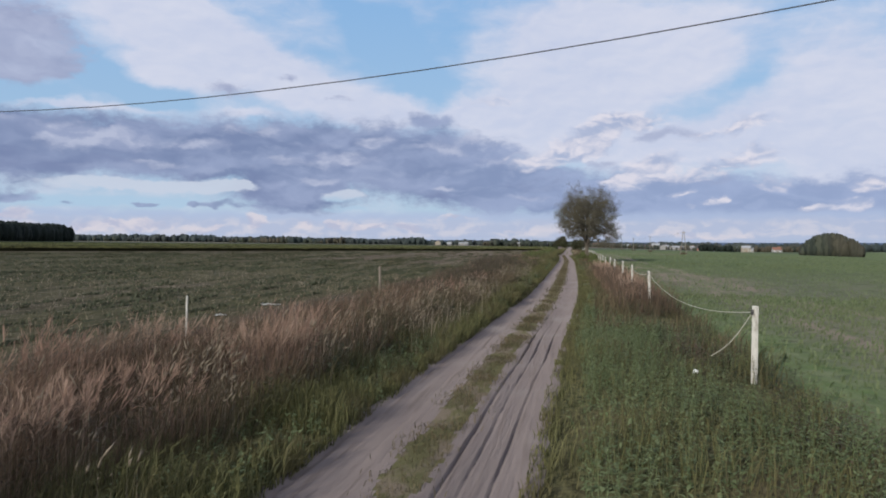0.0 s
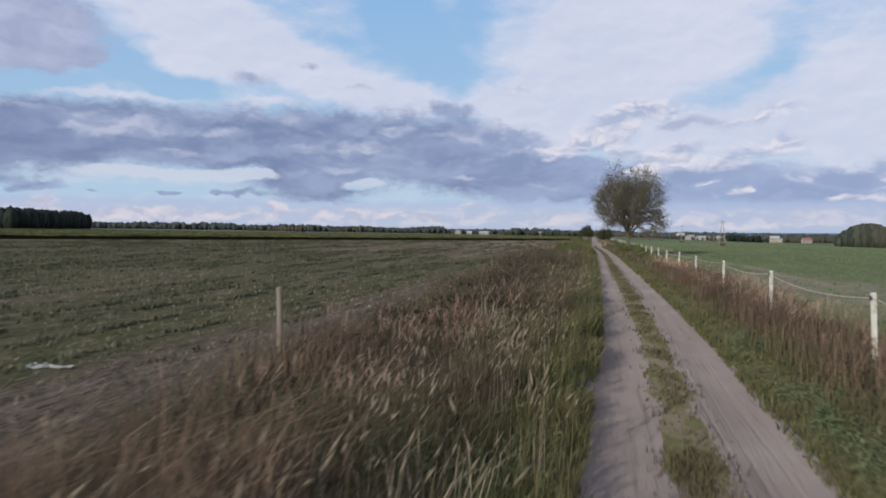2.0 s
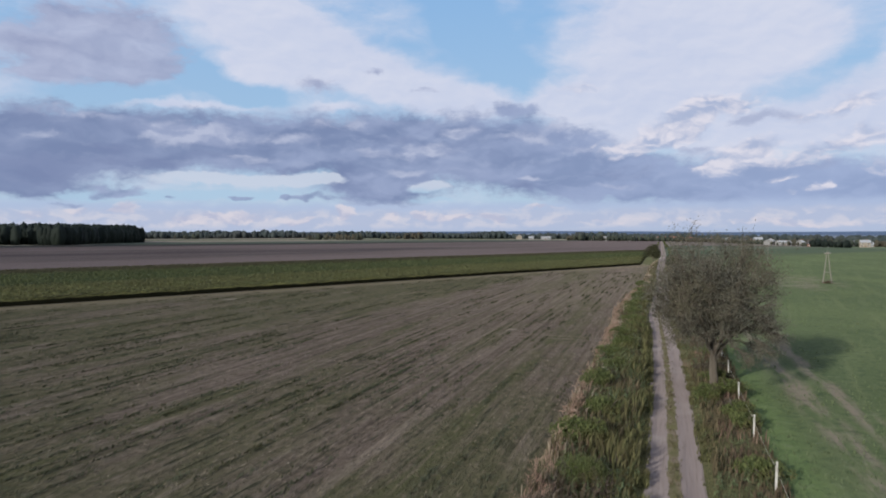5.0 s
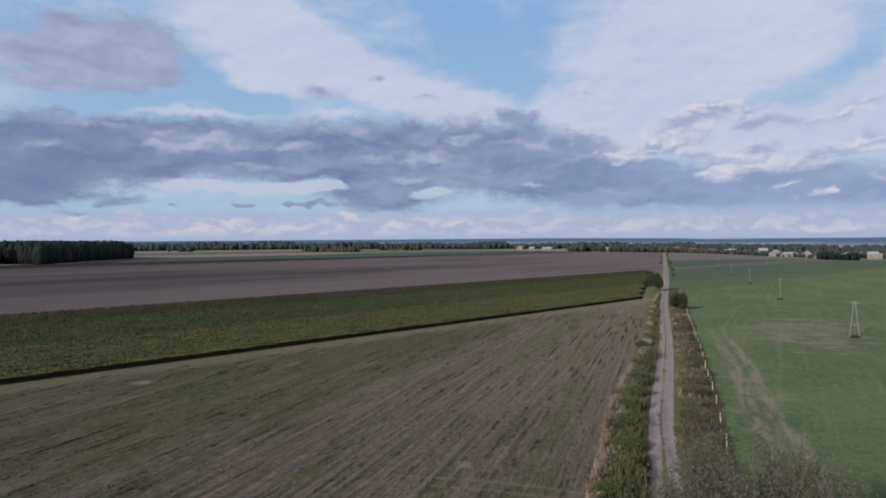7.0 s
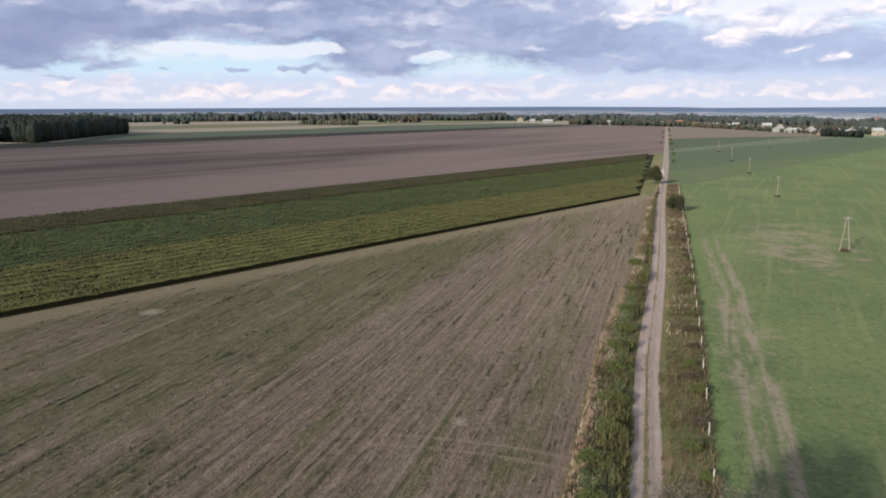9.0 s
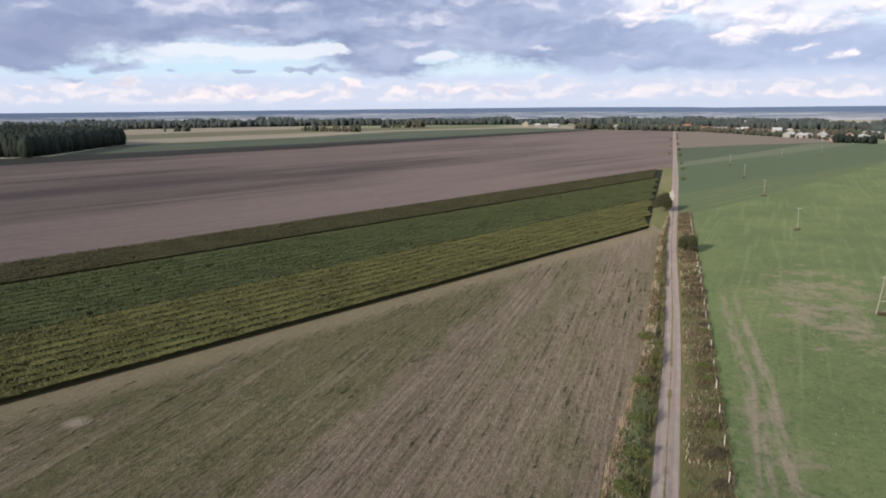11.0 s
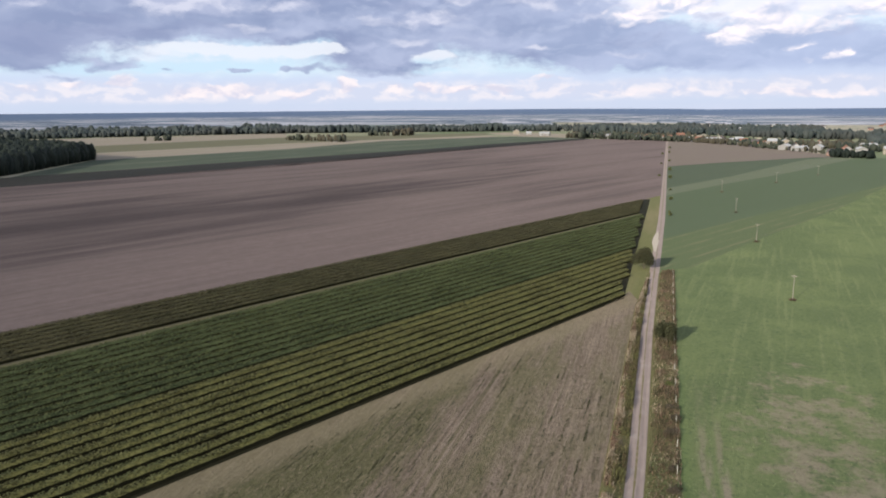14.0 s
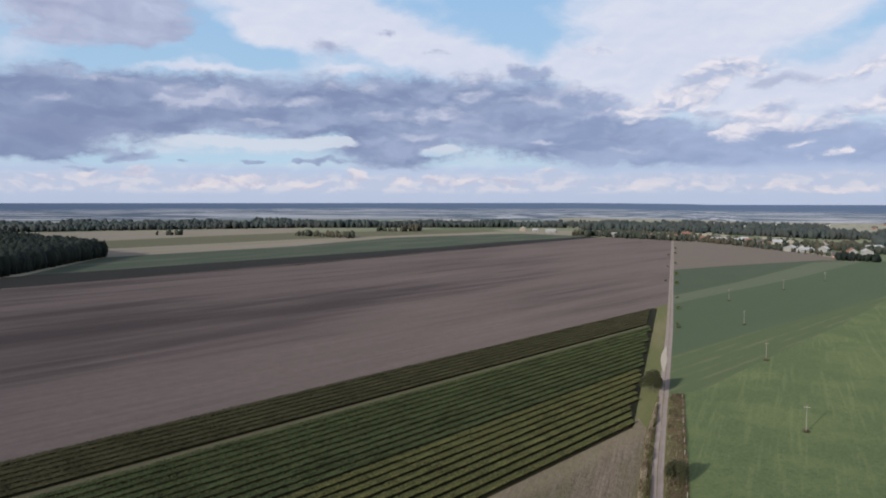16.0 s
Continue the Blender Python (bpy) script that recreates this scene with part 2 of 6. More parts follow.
    c = g.mix(mask([(-41.2, 2, 1.1, 0.67, 0, 1.2), (-44.7, 2.1, 1.4, 0.32, 0, 0.8), (-36.1, 1.3, 3.9, 0.56, 0, 0.9), (-32.4, 1.5, 2.5, 0.57, 0, 0.9), (-28.9, 1.3, 1.7, 0.4, 0, 0.9), (-25, 1.7, 1.2, 0.59, 0, 1.1), (-21.4, 1.6, 1.1, 0.55, 0, 1.1), (-18.8, 1.7, 1, 0.5, 0, 1), (-16.1, 1.5, 2.7, 0.41, 0, 0.8), (-13.1, 1.5, 1.1, 0.55, 0, 1.1), (-9.6, 2.2, 2.9, 0.23, 0, 0.7), (-47.7, 1.6, 1.4, 0.39, 0, 0.6), (-3, 1.2, 8.2, 0.4, 0, 0.5), (9, 0.9, 7, 0.41, 0, 0.6)], 2.0, 0.2, 0.9, 0.9), c, g.mix(g.step(small, 0.15, 0.75), (5.3, 5.3, 6.5), (7.4, 6.8, 7.2)))
    # sunlit heaps in front of the bank, grey beneath
    c = g.mix(mask([(4.6, 9.6, 3.7, 1.02, 3, 1), (2.8, 9.8, 1.8, 0.94, 0, 0.9), (1.8, 8.4, 2.5, 1.38, 20, 0.8), (-0.9, 7.3, 4.4, 1.4, 8, 0.9), (-3.1, 6.7, 2.6, 0.89, 0, 0.7), (5, 5.8, 3.3, 1.52, 12, 1), (6.8, 6.5, 1.9, 0.84, 0, 0.7), (10.4, 5.6, 3.2, 0.89, 5, 0.9), (3.2, 4.8, 2, 0.51, 0, 0.7), (10.7, 3.3, 0.8, 0.48, 20, 1.2), (9.2, 3, 0.7, 0.29, 0, 1), (8.6, 4.1, 1.5, 0.37, 0, 0.6), (13, 9.1, 2.7, 0.79, 0, 0.8), (13.6, 6.8, 2.7, 1.18, 0, 0.7), (-6.5, 11.6, 2.6, 0.63, 5, 0.5), (14.6, 4.4, 2, 0.7, 0, 0.8), (17.2, 2.6, 1.4, 0.45, 5, 1), (19.4, 3, 2.1, 0.66, 0, 1), (21.3, 4.4, 2.2, 0.72, 0, 0.8), (9.7, 8.4, 3.3, 0.81, 5, 0.5)], 2.0, 0.1, 1.0, 0.92), c, g.mix(g.step(small, 0.1, 0.85), (4.3, 4.8, 6.4), (8.0, 7.5, 8.0)))
    c = g.mix(mask([(6.5, 8.6, 2.9, 0.59, 6, 0.9), (2.2, 6.5, 2.4, 0.43, 8, 0.6), (10.8, 4.7, 2.1, 0.32, 0, 0.6)], 2.4, 0.1, 1.2, 0.7), c, (3.7, 4.1, 5.7))
    out = g.node("ShaderNodeOutputWorld")
    back = g.node("ShaderNodeBackground")
    g.put(back.inputs["Color"], c)
    back.inputs["Strength"].default_value = 0.1
    nt.links.new(back.outputs[0], out.inputs[0])


cloudy_sky(world.node_tree)
world.cycles.sampling_method = "MANUAL"
world.cycles.sample_map_resolution = 256

sun_data = bpy.data.lights.new("sun", "SUN")
sun_data.energy = 4.6
sun_data.angle = radians(1.2)
sun_data.color = (1.0, 0.93, 0.82)
sun = new("sun", sun_data)
sun.matrix_world = look((0, 0, 100), Vector((0, 0, 100)) + Vector((SUN_WAY.x * math.cos(SUN_UP), SUN_WAY.y * math.cos(SUN_UP), -math.sin(SUN_UP))))


# ---- materials ----
def material(name, paint, rough=0.9, bump=0.0, grain=0.02, thin=False):
    """paint(g, p) returns the colour and a height for the fine relief."""
    mat = bpy.data.materials.new(name)
    mat.use_nodes = True
    g = Nodes(mat.node_tree)
    colour, height = paint(g, g.place())
    shader = g.node("ShaderNodeBsdfPrincipled")
    g.put(shader.inputs["Base Color"], (*colour, 1) if isinstance(colour, tuple) else colour)
    g.put(shader.inputs["Roughness"], rough)
    shader.inputs["Specular IOR Level"].default_value = 0.25 if rough < 0.9 else 0.06
    shader.inputs["Diffuse Roughness"].default_value = 0.6 if rough > 0.8 else 0.3
    if height is not None and bump:
        n = g.node("ShaderNodeBump")
        n.inputs["Strength"].default_value = bump
        n.inputs["Distance"].default_value = grain
        g.put(n.inputs["Height"], height)
        g.put(shader.inputs["Normal"], n.outputs[0])
    out = g.node("ShaderNodeOutputMaterial")
    surface = shader.outputs[0]
    if thin:
        glow = g.node("ShaderNodeBsdfTranslucent")
        g.put(glow.inputs["Color"], (*colour, 1) if isinstance(colour, tuple) else colour)
        both = g.node("ShaderNodeMixShader")
        both.inputs[0].default_value = 0.3
        mat.node_tree.links.new(surface, both.inputs[1])
        mat.node_tree.links.new(glow.outputs[0], both.inputs[2])
        surface = both.outputs[0]
    mat.node_tree.links.new(surface, out.inputs[0])
    return mat


def island(g):
    return g.node("ShaderNodeNewGeometry").outputs["Random Per Island"]


def plant(name, dark, light, patch=None, scale=0.5, rough=0.75):
    """Leaves and blades: a random tone for each, drifting in patches."""
    def paint(g, p):
        c = g.mix(island(g), dark, light)
        if patch:
            c = g.mix(g.step(g.noise(p, scale, 3.0), 0.45, 0.62, 0.0, 0.8), c, patch)
        return c, None
    return material(name, paint, rough, thin=True)


def sand(g, p):
    big = g.noise(g.stretch(p, 1.0, 0.12), 1.3, 5.0)
    grit = g.noise(p, 60.0, 4.0, 0.7)
    tread = g.noise(g.stretch(p, 9.0, 0.35), 1.0, 4.0)
    c = g.mix(big, (0.133, 0.107, 0.099), (0.214, 0.177, 0.162))
    c = g.mix(g.step(tread, 0.52, 0.7, 0.0, 0.55), c, (0.109, 0.085, 0.074))
    c = g.mix(g.step(g.noise(p, 0.35, 4.0), 0.5, 0.7, 0.0, 0.5), c, (0.218, 0.190, 0.175))
    return c, g.m("ADD", g.m("MULTIPLY", tread, 1.0), g.m("MULTIPLY", grit, 0.35))


def turf(g, p):
    c = g.mix(g.noise(p, 3.0, 5.0), (0.06, 0.058, 0.026), (0.125, 0.115, 0.055))
    c = g.mix(g.step(g.noise(g.stretch(p, 2.2, 0.9), 1.0, 5.0, 0.7), 0.45, 0.6, 0.0, 0.85), c, (0.15, 0.117, 0.088))
    return c, g.noise(p, 25.0, 4.0)


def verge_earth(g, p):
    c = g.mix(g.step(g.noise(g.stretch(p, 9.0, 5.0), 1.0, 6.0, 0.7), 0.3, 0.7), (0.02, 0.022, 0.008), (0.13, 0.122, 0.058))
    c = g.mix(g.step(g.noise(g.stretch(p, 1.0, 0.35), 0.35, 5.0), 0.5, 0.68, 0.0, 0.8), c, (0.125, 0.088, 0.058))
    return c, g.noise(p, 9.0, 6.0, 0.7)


def stubble(g, p):
    x, y, _ = g.split(p)
    # old rows run along the track
    rows = g.noise(g.stretch(p, 2.4, 0.04), 1.0, 3.0, 0.6)
    clods = g.m("ADD", g.m("MULTIPLY", g.noise(p, 3.4, 5.0, 0.7), 0.6), g.m("MULTIPLY", g.noise(g.stretch(p, 1.3, 0.5), 1.0, 4.0, 0.7), 0.4))
    c = g.mix(g.step(g.m("ADD", g.m("MULTIPLY", rows, 0.5), g.m("MULTIPLY", clods, 0.5)), 0.3, 0.7), (0.055, 0.041, 0.031), (0.19, 0.15, 0.117))
    # weeds in strips and patches, thicker beside the bushes and on the near side
    strip = g.noise(g.stretch(p, 0.09, 0.005), 1.0, 4.0, 0.6)
    patchy = g.noise(g.stretch(p, 0.25, 0.07), 1.0, 6.0, 0.7)
    away = g.m("SUBTRACT", g.m("MULTIPLY", y, 0.4115), g.m("MULTIPLY", x, 0.9114))
    side = g.m("ADD", g.m("ADD", g.step(away, 78.0, 108.0, 0.0, 0.07), g.step(x, -24.0, -48.0, 0.0, 0.10)), g.step(y, 105.0, 60.0, 0.0, 0.14))
    green = g.m("ADD", g.m("ADD", g.m("MULTIPLY", strip, 0.6), g.m("MULTIPLY", patchy, 0.45)), side)
    weed = g.mix(clods, (0.024, 0.026, 0.011), (0.118, 0.115, 0.053))
    c = g.mix(g.step(green, 0.52, 0.69, 0.0, 0.8), c, weed)
    for at, far, wide in ((-11.0, 175.0, 0.45), (-28.0, 165.0, 0.8), (-44.5, 140.0, 0.35)):
        line = g.m("ADD", g.m("SUBTRACT", x, at), g.m("MULTIPLY", g.m("SUBTRACT", g.noise(g.stretch(p, 0.0, 0.05), 1.0, 2.0), 0.5), 1.2))
        c = g.mix(g.m("MULTIPLY", g.step(g.m("ABSOLUTE", line), wide * 0.5, wide * 1.6, 0.8, 0.0), g.m("MULTIPLY", g.step(y, far, far - 40.0), g.step(patchy, 0.38, 0.55))), c, weed)
    # bare trodden soil along the foot of the bank
    bare = g.m("MULTIPLY", g.step(g.m("ADD", x, g.m("MULTIPLY", g.m("SUBTRACT", patchy, 0.5), 3.0)), -9.6, -8.2), g.step(y, 75.0, 45.0))
    c = g.mix(g.m("MULTIPLY", bare, 0.85), c, g.mix(clods, (0.06, 0.044, 0.034), (0.15, 0.118, 0.095)))
    # broken dark lines of weed, and pale lines of straw
    thick = g.step(g.noise(g.stretch(p, 0.06, 0.03), 1.0, 4.0, 0.6), 0.35, 0.62)
    dash = g.noise(g.stretch(p, 2.6, 0.2), 1.0, 3.0, 0.6)
    crumbs = g.noise(g.stretch(p, 2.4, 1.1), 1.0, 4.0, 0.75)
    c = g.mix(g.step(crumbs, 0.54, 0.66, 0.0, 0.5), c, (0.21, 0.168, 0.125))
    c = g.mix(g.step(crumbs, 0.46, 0.36, 0.0, 0.5), c, (0.032, 0.03, 0.017))
    c = g.mix(g.m("MULTIPLY", g.step(dash, 0.58, 0.64), g.m("MULTIPLY", thick, 0.85)), c, (0.024, 0.027, 0.013))
    c = g.mix(g.step(g.noise(g.stretch(p, 0.75, 0.02), 1.0, 5.0, 0.65), 0.57, 0.7, 0.0, 0.4), c, (0.22, 0.175, 0.135))
    furrow = g.noise(g.stretch(p, 1.0, 0.012), 1.0, 4.0, 0.65)
    c = g.mix(g.step(furrow, 0.44, 0.36, 0.0, 0.45), c, g.mix(clods, (0.022, 0.024, 0.01), (0.09, 0.09, 0.04)))
    c = g.mix(g.m("MULTIPLY", g.m("MULTIPLY", g.step(x, -42.0, -8.0), g.step(y, 115.0, 190.0)), g.step(clods, 0.35, 0.7, 0.0, 0.5)), c, (0.23, 0.185, 0.135))
    # trodden straw beside the bushes, and the curve of a turning tractor
    fray = g.m("MULTIPLY", g.m("SUBTRACT", patchy, 0.5), 7.0)
    c = g.mix(g.step(g.m("ADD", away, fray), 126.0, 130.5, 0.0, 0.6), c, g.mix(clods, (0.09, 0.075, 0.045), (0.25, 0.205, 0.145)))
    arc = g.m("ADD", y, g.m("MULTIPLY", g.m("POWER", g.m("ADD", x, 12.0), 2.0), 0.011))
    for at in (124.4, 126.3):
        c = g.mix(g.m("MULTIPLY", g.step(x, -27.0, -18.0), g.step(g.m("ABSOLUTE", g.m("SUBTRACT", arc, at)), 0.1, 0.45, 0.4, 0.0)), c, (0.19, 0.15, 0.115))
    for sx, sy, r in ((-16.6, 129.6, 0.9), (-66.3, 149.9, 1.6)):
        c = g.mix(g.step(g.v("DISTANCE", g.v("ADD", p, g.v("SCALE", g.noise(p, 1.0, 3.0, color=True), scale=0.8)), (sx + 0.4, sy + 0.4, 0.8)), r * 0.2, r * 1.4, 0.7, 0.0), c, (0.24, 0.2, 0.16))
    return c, g.m("ADD", g.m("ADD", g.m("MULTIPLY", rows, 0.5), crumbs), g.m("MULTIPLY", clods, 1.0))


def pasture(g, p):
    fine = g.noise(p, 2.2, 6.0, 0.65)
    broad = g.noise(p, 0.035, 5.0, 0.6)
    x, y, _ = g.split(p)
    c = g.mix(fine, (0.036, 0.055, 0.023), (0.101, 0.123, 0.058))
    c = g.mix(g.step(broad, 0.42, 0.62, 0.0, 0.55), c, (0.101, 0.123, 0.054))
    drills = g.noise(g.stretch(g.turned(p, 8), 0.8, 0.03), 1.0, 4.0)
    c = g.mix(g.step(drills, 0.5, 0.68, 0.0, 0.35), c, (0.126, 0.142, 0.070))
    dry = g.noise(p, 0.16, 7.0, 0.72)
    worn = g.m("ADD", g.step(g.v("DISTANCE", g.stretch(p, 1.0, 0.42), (26.0, 98.0, 0.0)), 5.0, 22.0, 0.2, 0.0), g.step(g.v("DISTANCE", g.stretch(p, 1.0, 0.16), (9.0, 27.0, 0.0)), 2.0, 9.0, 0.15, 0.0))
    worn = g.m("ADD", worn, g.step(y, 75.0, 25.0, 0.0, 0.10))
    worn = g.m("ADD", worn, g.step(g.v("DISTANCE", g.stretch(p, 1.0, 0.22), (9.6, 12.0, 0.0)), 1.5, 5.5, 0.26, 0.0))
    c = g.mix(g.step(g.m("ADD", dry, worn), 0.62, 0.80, 0.0, 0.65), c, (0.174, 0.139, 0.111))
    # thin, greyish cover towards the road
    c = g.mix(g.m("MULTIPLY", g.step(y, 95.0, 30.0, 0.0, 0.75), g.step(g.noise(p, 0.9, 6.0, 0.7), 0.35, 0.6)), c, g.mix(fine, (0.080, 0.076, 0.059), (0.159, 0.145, 0.115)))
    # two worn wheel lines beside the fence, broken here and there
    sway = g.m("MULTIPLY", g.m("SUBTRACT", g.noise(g.stretch(p, 0.0, 0.03), 1.0, 2.0), 0.5), 3.0)
    for at, wide in ((8.2, 0.9), (10.6, 0.75)):
        lane = g.step(g.m("ABSOLUTE", g.m("ADD", g.m("SUBTRACT", x, g.m("ADD", at, g.m("MULTIPLY", y, 0.003))), sway)), wide * 0.3, wide * 1.5, 1.0, 0.0)
        bare = g.m("MULTIPLY", lane, g.m("MULTIPLY", g.step(g.noise(g.stretch(p, 0.9, 0.12), 1.0, 5.0, 0.65), 0.38, 0.6), g.step(y, 260.0, 200.0)))
        c = g.mix(g.m("MULTIPLY", bare, 0.75), c, (0.184, 0.147, 0.120))
    # fresh green along the fence
    c = g.mix(g.m("MULTIPLY", g.step(x, 7.4, 5.6), g.step(y, 300.0, 180.0, 0.0, 0.35)), c, g.mix(fine, (0.068, 0.116, 0.035), (0.125, 0.190, 0.060)))
    c = g.mix(g.step(g.noise(g.stretch(p, 1.0, 0.3), 1.6, 4.0), 0.6, 0.72, 0.0, 0.4), c, (0.043, 0.061, 0.032))
    tufts = g.noise(p, 1.1, 6.0, 0.72)
    c = g.mix(g.step(tufts, 0.48, 0.34, 0.0, 0.5), c, (0.029, 0.046, 0.023))
    c = g.mix(g.step(tufts, 0.55, 0.68, 0.0, 0.4), c, (0.132, 0.149, 0.088))
    return c, tufts


def ploughed(g, p):
    q = g.turned(p, 24)
    x, y, _ = g.split(p)
    fur = g.noise(g.stretch(q, 0.9, 0.012), 1.0, 5.0, 0.65)
    broad = g.noise(g.stretch(q, 0.032, 0.0022), 1.0, 5.0, 0.6)
    band = g.noise(g.stretch(q, 0.11, 0.004), 1.0, 4.0, 0.6)
    dry = g.step(x, -420.0, -30.0, 0.0, 0.12)  # lighter soil towards the track; far side's cloud shade put into the colour
    # a broad dark patch in the middle of the field: cloud shadow painted into the soil
    cloud_shade = g.v("DISTANCE", g.v("MULTIPLY", g.v("ADD", g.turned(p, 26), g.v("SCALE", g.v("SUBTRACT", g.noise(p, 0.012, 4.0, color=True), (0.5, 0.5, 0.5)), scale=70.0)), (1.0, 0.2, 0.0)), g.v("MULTIPLY", g.turned((-228.0, 370.0, 0.0), 26), (1.0, 0.2, 0.0)))
    dry = g.m("SUBTRACT", dry, g.step(cloud_shade, 5.0, 85.0, 0.16, 0.0))
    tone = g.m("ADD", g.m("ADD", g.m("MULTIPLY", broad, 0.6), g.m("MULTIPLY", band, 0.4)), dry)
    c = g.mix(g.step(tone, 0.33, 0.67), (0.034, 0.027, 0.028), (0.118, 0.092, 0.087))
    c = g.mix(g.step(fur, 0.35, 0.65, 0.35, 0.0), c, (0.055, 0.043, 0.04))
    c = g.mix(g.step(g.noise(p, 0.35, 6.0, 0.7), 0.35, 0.7, 0.3, 0.0), c, (0.06, 0.047, 0.043))
    return c, g.m("ADD", fur, g.m("MULTIPLY", g.noise(p, 3.0, 4.0), 0.6))


def crop(name, low, high, patch, turn=0.0):
    def paint(g, p):
        q = g.turned(p, turn)
        c = g.mix(g.noise(p, 0.8, 6.0, 0.65), low, high)
        c = g.mix(g.step(g.noise(g.stretch(q, 0.05, 0.008), 1.0, 4.0), 0.46, 0.64, 0.0, 0.8), c, patch)
        return c, g.noise(p, 2.0, 5.0)
    return material(name, paint, 0.9, 0.6, 0.15)


def countryside(g, p):
    cells = g.voronoi(g.stretch(g.turned(p, 20), 0.0040, 0.0014), 1.0)[1]
    r, gr, b = g.split(cells)
    c = g.mix(r, (0.11, 0.125, 0.075), (0.29, 0.255, 0.20))
    c = g.mix(g.step(gr, 0.6, 0.65), c, (0.085, 0.105, 0.06))
    c = g.mix(g.noise(p, 0.05, 6.0, 0.65), c, g.mix(0.4, c, (0.08, 0.085, 0.06)))
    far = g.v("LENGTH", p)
    # beyond the village pale fields and woods lie in long thin strips, then a dark wooded ridge, all blued by haze
    # painted into the colour
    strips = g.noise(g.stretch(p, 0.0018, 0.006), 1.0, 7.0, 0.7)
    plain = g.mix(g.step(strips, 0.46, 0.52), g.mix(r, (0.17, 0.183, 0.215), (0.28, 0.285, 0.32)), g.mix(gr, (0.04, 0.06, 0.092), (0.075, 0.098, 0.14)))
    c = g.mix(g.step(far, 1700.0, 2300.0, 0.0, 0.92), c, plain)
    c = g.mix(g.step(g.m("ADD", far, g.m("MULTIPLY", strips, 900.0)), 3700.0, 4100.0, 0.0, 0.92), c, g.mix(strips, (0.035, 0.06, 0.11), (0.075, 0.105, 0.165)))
    return c, None


M_SAND = material("track_sand", sand, 0.95, 0.8, 0.04)
M_TURF = material("track_turf", turf, 0.95, 0.8, 0.04)
M_VERGE = material("verge_earth", verge_earth, 0.95, 0.8, 0.08)
M_STUBBLE = material("weedy_stubble", stubble, 0.95, 1.0, 0.35)
M_PASTURE = material("pasture", pasture, 0.95, 1.0, 0.25)
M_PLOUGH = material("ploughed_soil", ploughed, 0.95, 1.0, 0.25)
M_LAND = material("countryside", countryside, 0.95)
M_HEAD = crop("headland_grass", (0.05, 0.056, 0.022), (0.115, 0.112, 0.052), (0.125, 0.108, 0.062))
# near-black: the shade between the bush rows is put into this colour
M_SHADED_FLOOR = crop("bush_rows_shaded_floor", (0.007, 0.007, 0.004), (0.018, 0.017, 0.009), (0.013, 0.013, 0.007), 24)
M_DARKCROP = crop("dark_cover_crop", (0.012, 0.013, 0.012), (0.024, 0.023, 0.019), (0.019, 0.018, 0.016), 20)
M_GREENCROP = crop("green_crop", (0.034, 0.045, 0.032), (0.054, 0.064, 0.044), (0.067, 0.075, 0.053), 20)
M_TANCROP = crop("ripe_stubble", (0.135, 0.116, 0.092), (0.20, 0.176, 0.142), (0.15, 0.132, 0.1), 20)
M_OLIVE = crop("olive_fallow", (0.066, 0.068, 0.042), (0.105, 0.10, 0.064), (0.085, 0.08, 0.05), 20)
M_DEEPGREEN = crop("deep_green_crop", (0.032, 0.045, 0.030), (0.060, 0.072, 0.046), (0.05, 0.062, 0.04), 30)
M_BROWN = crop("bare_soil", (0.082, 0.067, 0.058), (0.125, 0.103, 0.088), (0.105, 0.088, 0.072), 30)
M_LANE = crop("dry_grass_lane", (0.054, 0.050, 0.031), (0.088, 0.080, 0.050), (0.066, 0.062, 0.036), 24)
M_CLOVER = crop("clover", (0.035, 0.051, 0.031), (0.067, 0.083, 0.047), (0.053, 0.070, 0.041), 30)
M_PALEGREEN = crop("pale_green_crop", (0.056, 0.069, 0.044), (0.089, 0.099, 0.066), (0.076, 0.086, 0.060), 30)
M_PLAIN = crop("pale_plain", (0.15, 0.142, 0.11), (0.225, 0.21, 0.165), (0.12, 0.125, 0.1), 12)
M_LAYBY = material("pale_gravel", lambda g, p: (g.mix(g.noise(p, 1.5, 5.0), (0.2, 0.175, 0.145), (0.31, 0.28, 0.24)), g.noise(p, 30.0, 4.0)), 0.95, 0.6, 0.03)


def swaths(g, p):
    """Cut swaths: straw lines between green ones."""
    qx, _, _ = g.split(g.turned(p, 27))
    line = g.m("ADD", g.m("SINE", g.m("MULTIPLY", qx, 1.15)), g.m("MULTIPLY", g.m("SUBTRACT", g.noise(g.stretch(g.turned(p, 27), 0.3, 0.025), 1.0, 6.0, 0.7), 0.5), 7.5))
    green = g.mix(g.noise(p, 1.2, 6.0), (0.040, 0.056, 0.028), (0.080, 0.097, 0.050))
    return g.mix(g.step(line, 0.2, 2.4, 0.0, 0.42), green, (0.14, 0.122, 0.078)), g.noise(p, 4.0, 5.0)


M_SWATH = material("mown_swaths", swaths, 0.95, 0.7, 0.08)


# ---- geometry helpers ----
def rise(x, y):
    """The height of the land: it leans down to the right, and lifts far out."""
    z = -0.0095 * max(-700.0, min(x, 40.0))
    if x > 40:
        z -= 0.03 * (min(x, 230.0) - 40)
    far = math.hypot(x, y)
    k = max(0.0, min(1.0, (far - 2700) / 2000))
    return z + 30 * k * k * (3 - 2 * k)


def rises(x, y):
    z = -0.0095 * np.clip(x, -700, 40) - 0.03 * (np.clip(x, 40, 230) - 40)
    k = np.clip((np.hypot(x, y) - 2700) / 2000, 0, 1)
    return z + 30 * k * k * (3 - 2 * k)


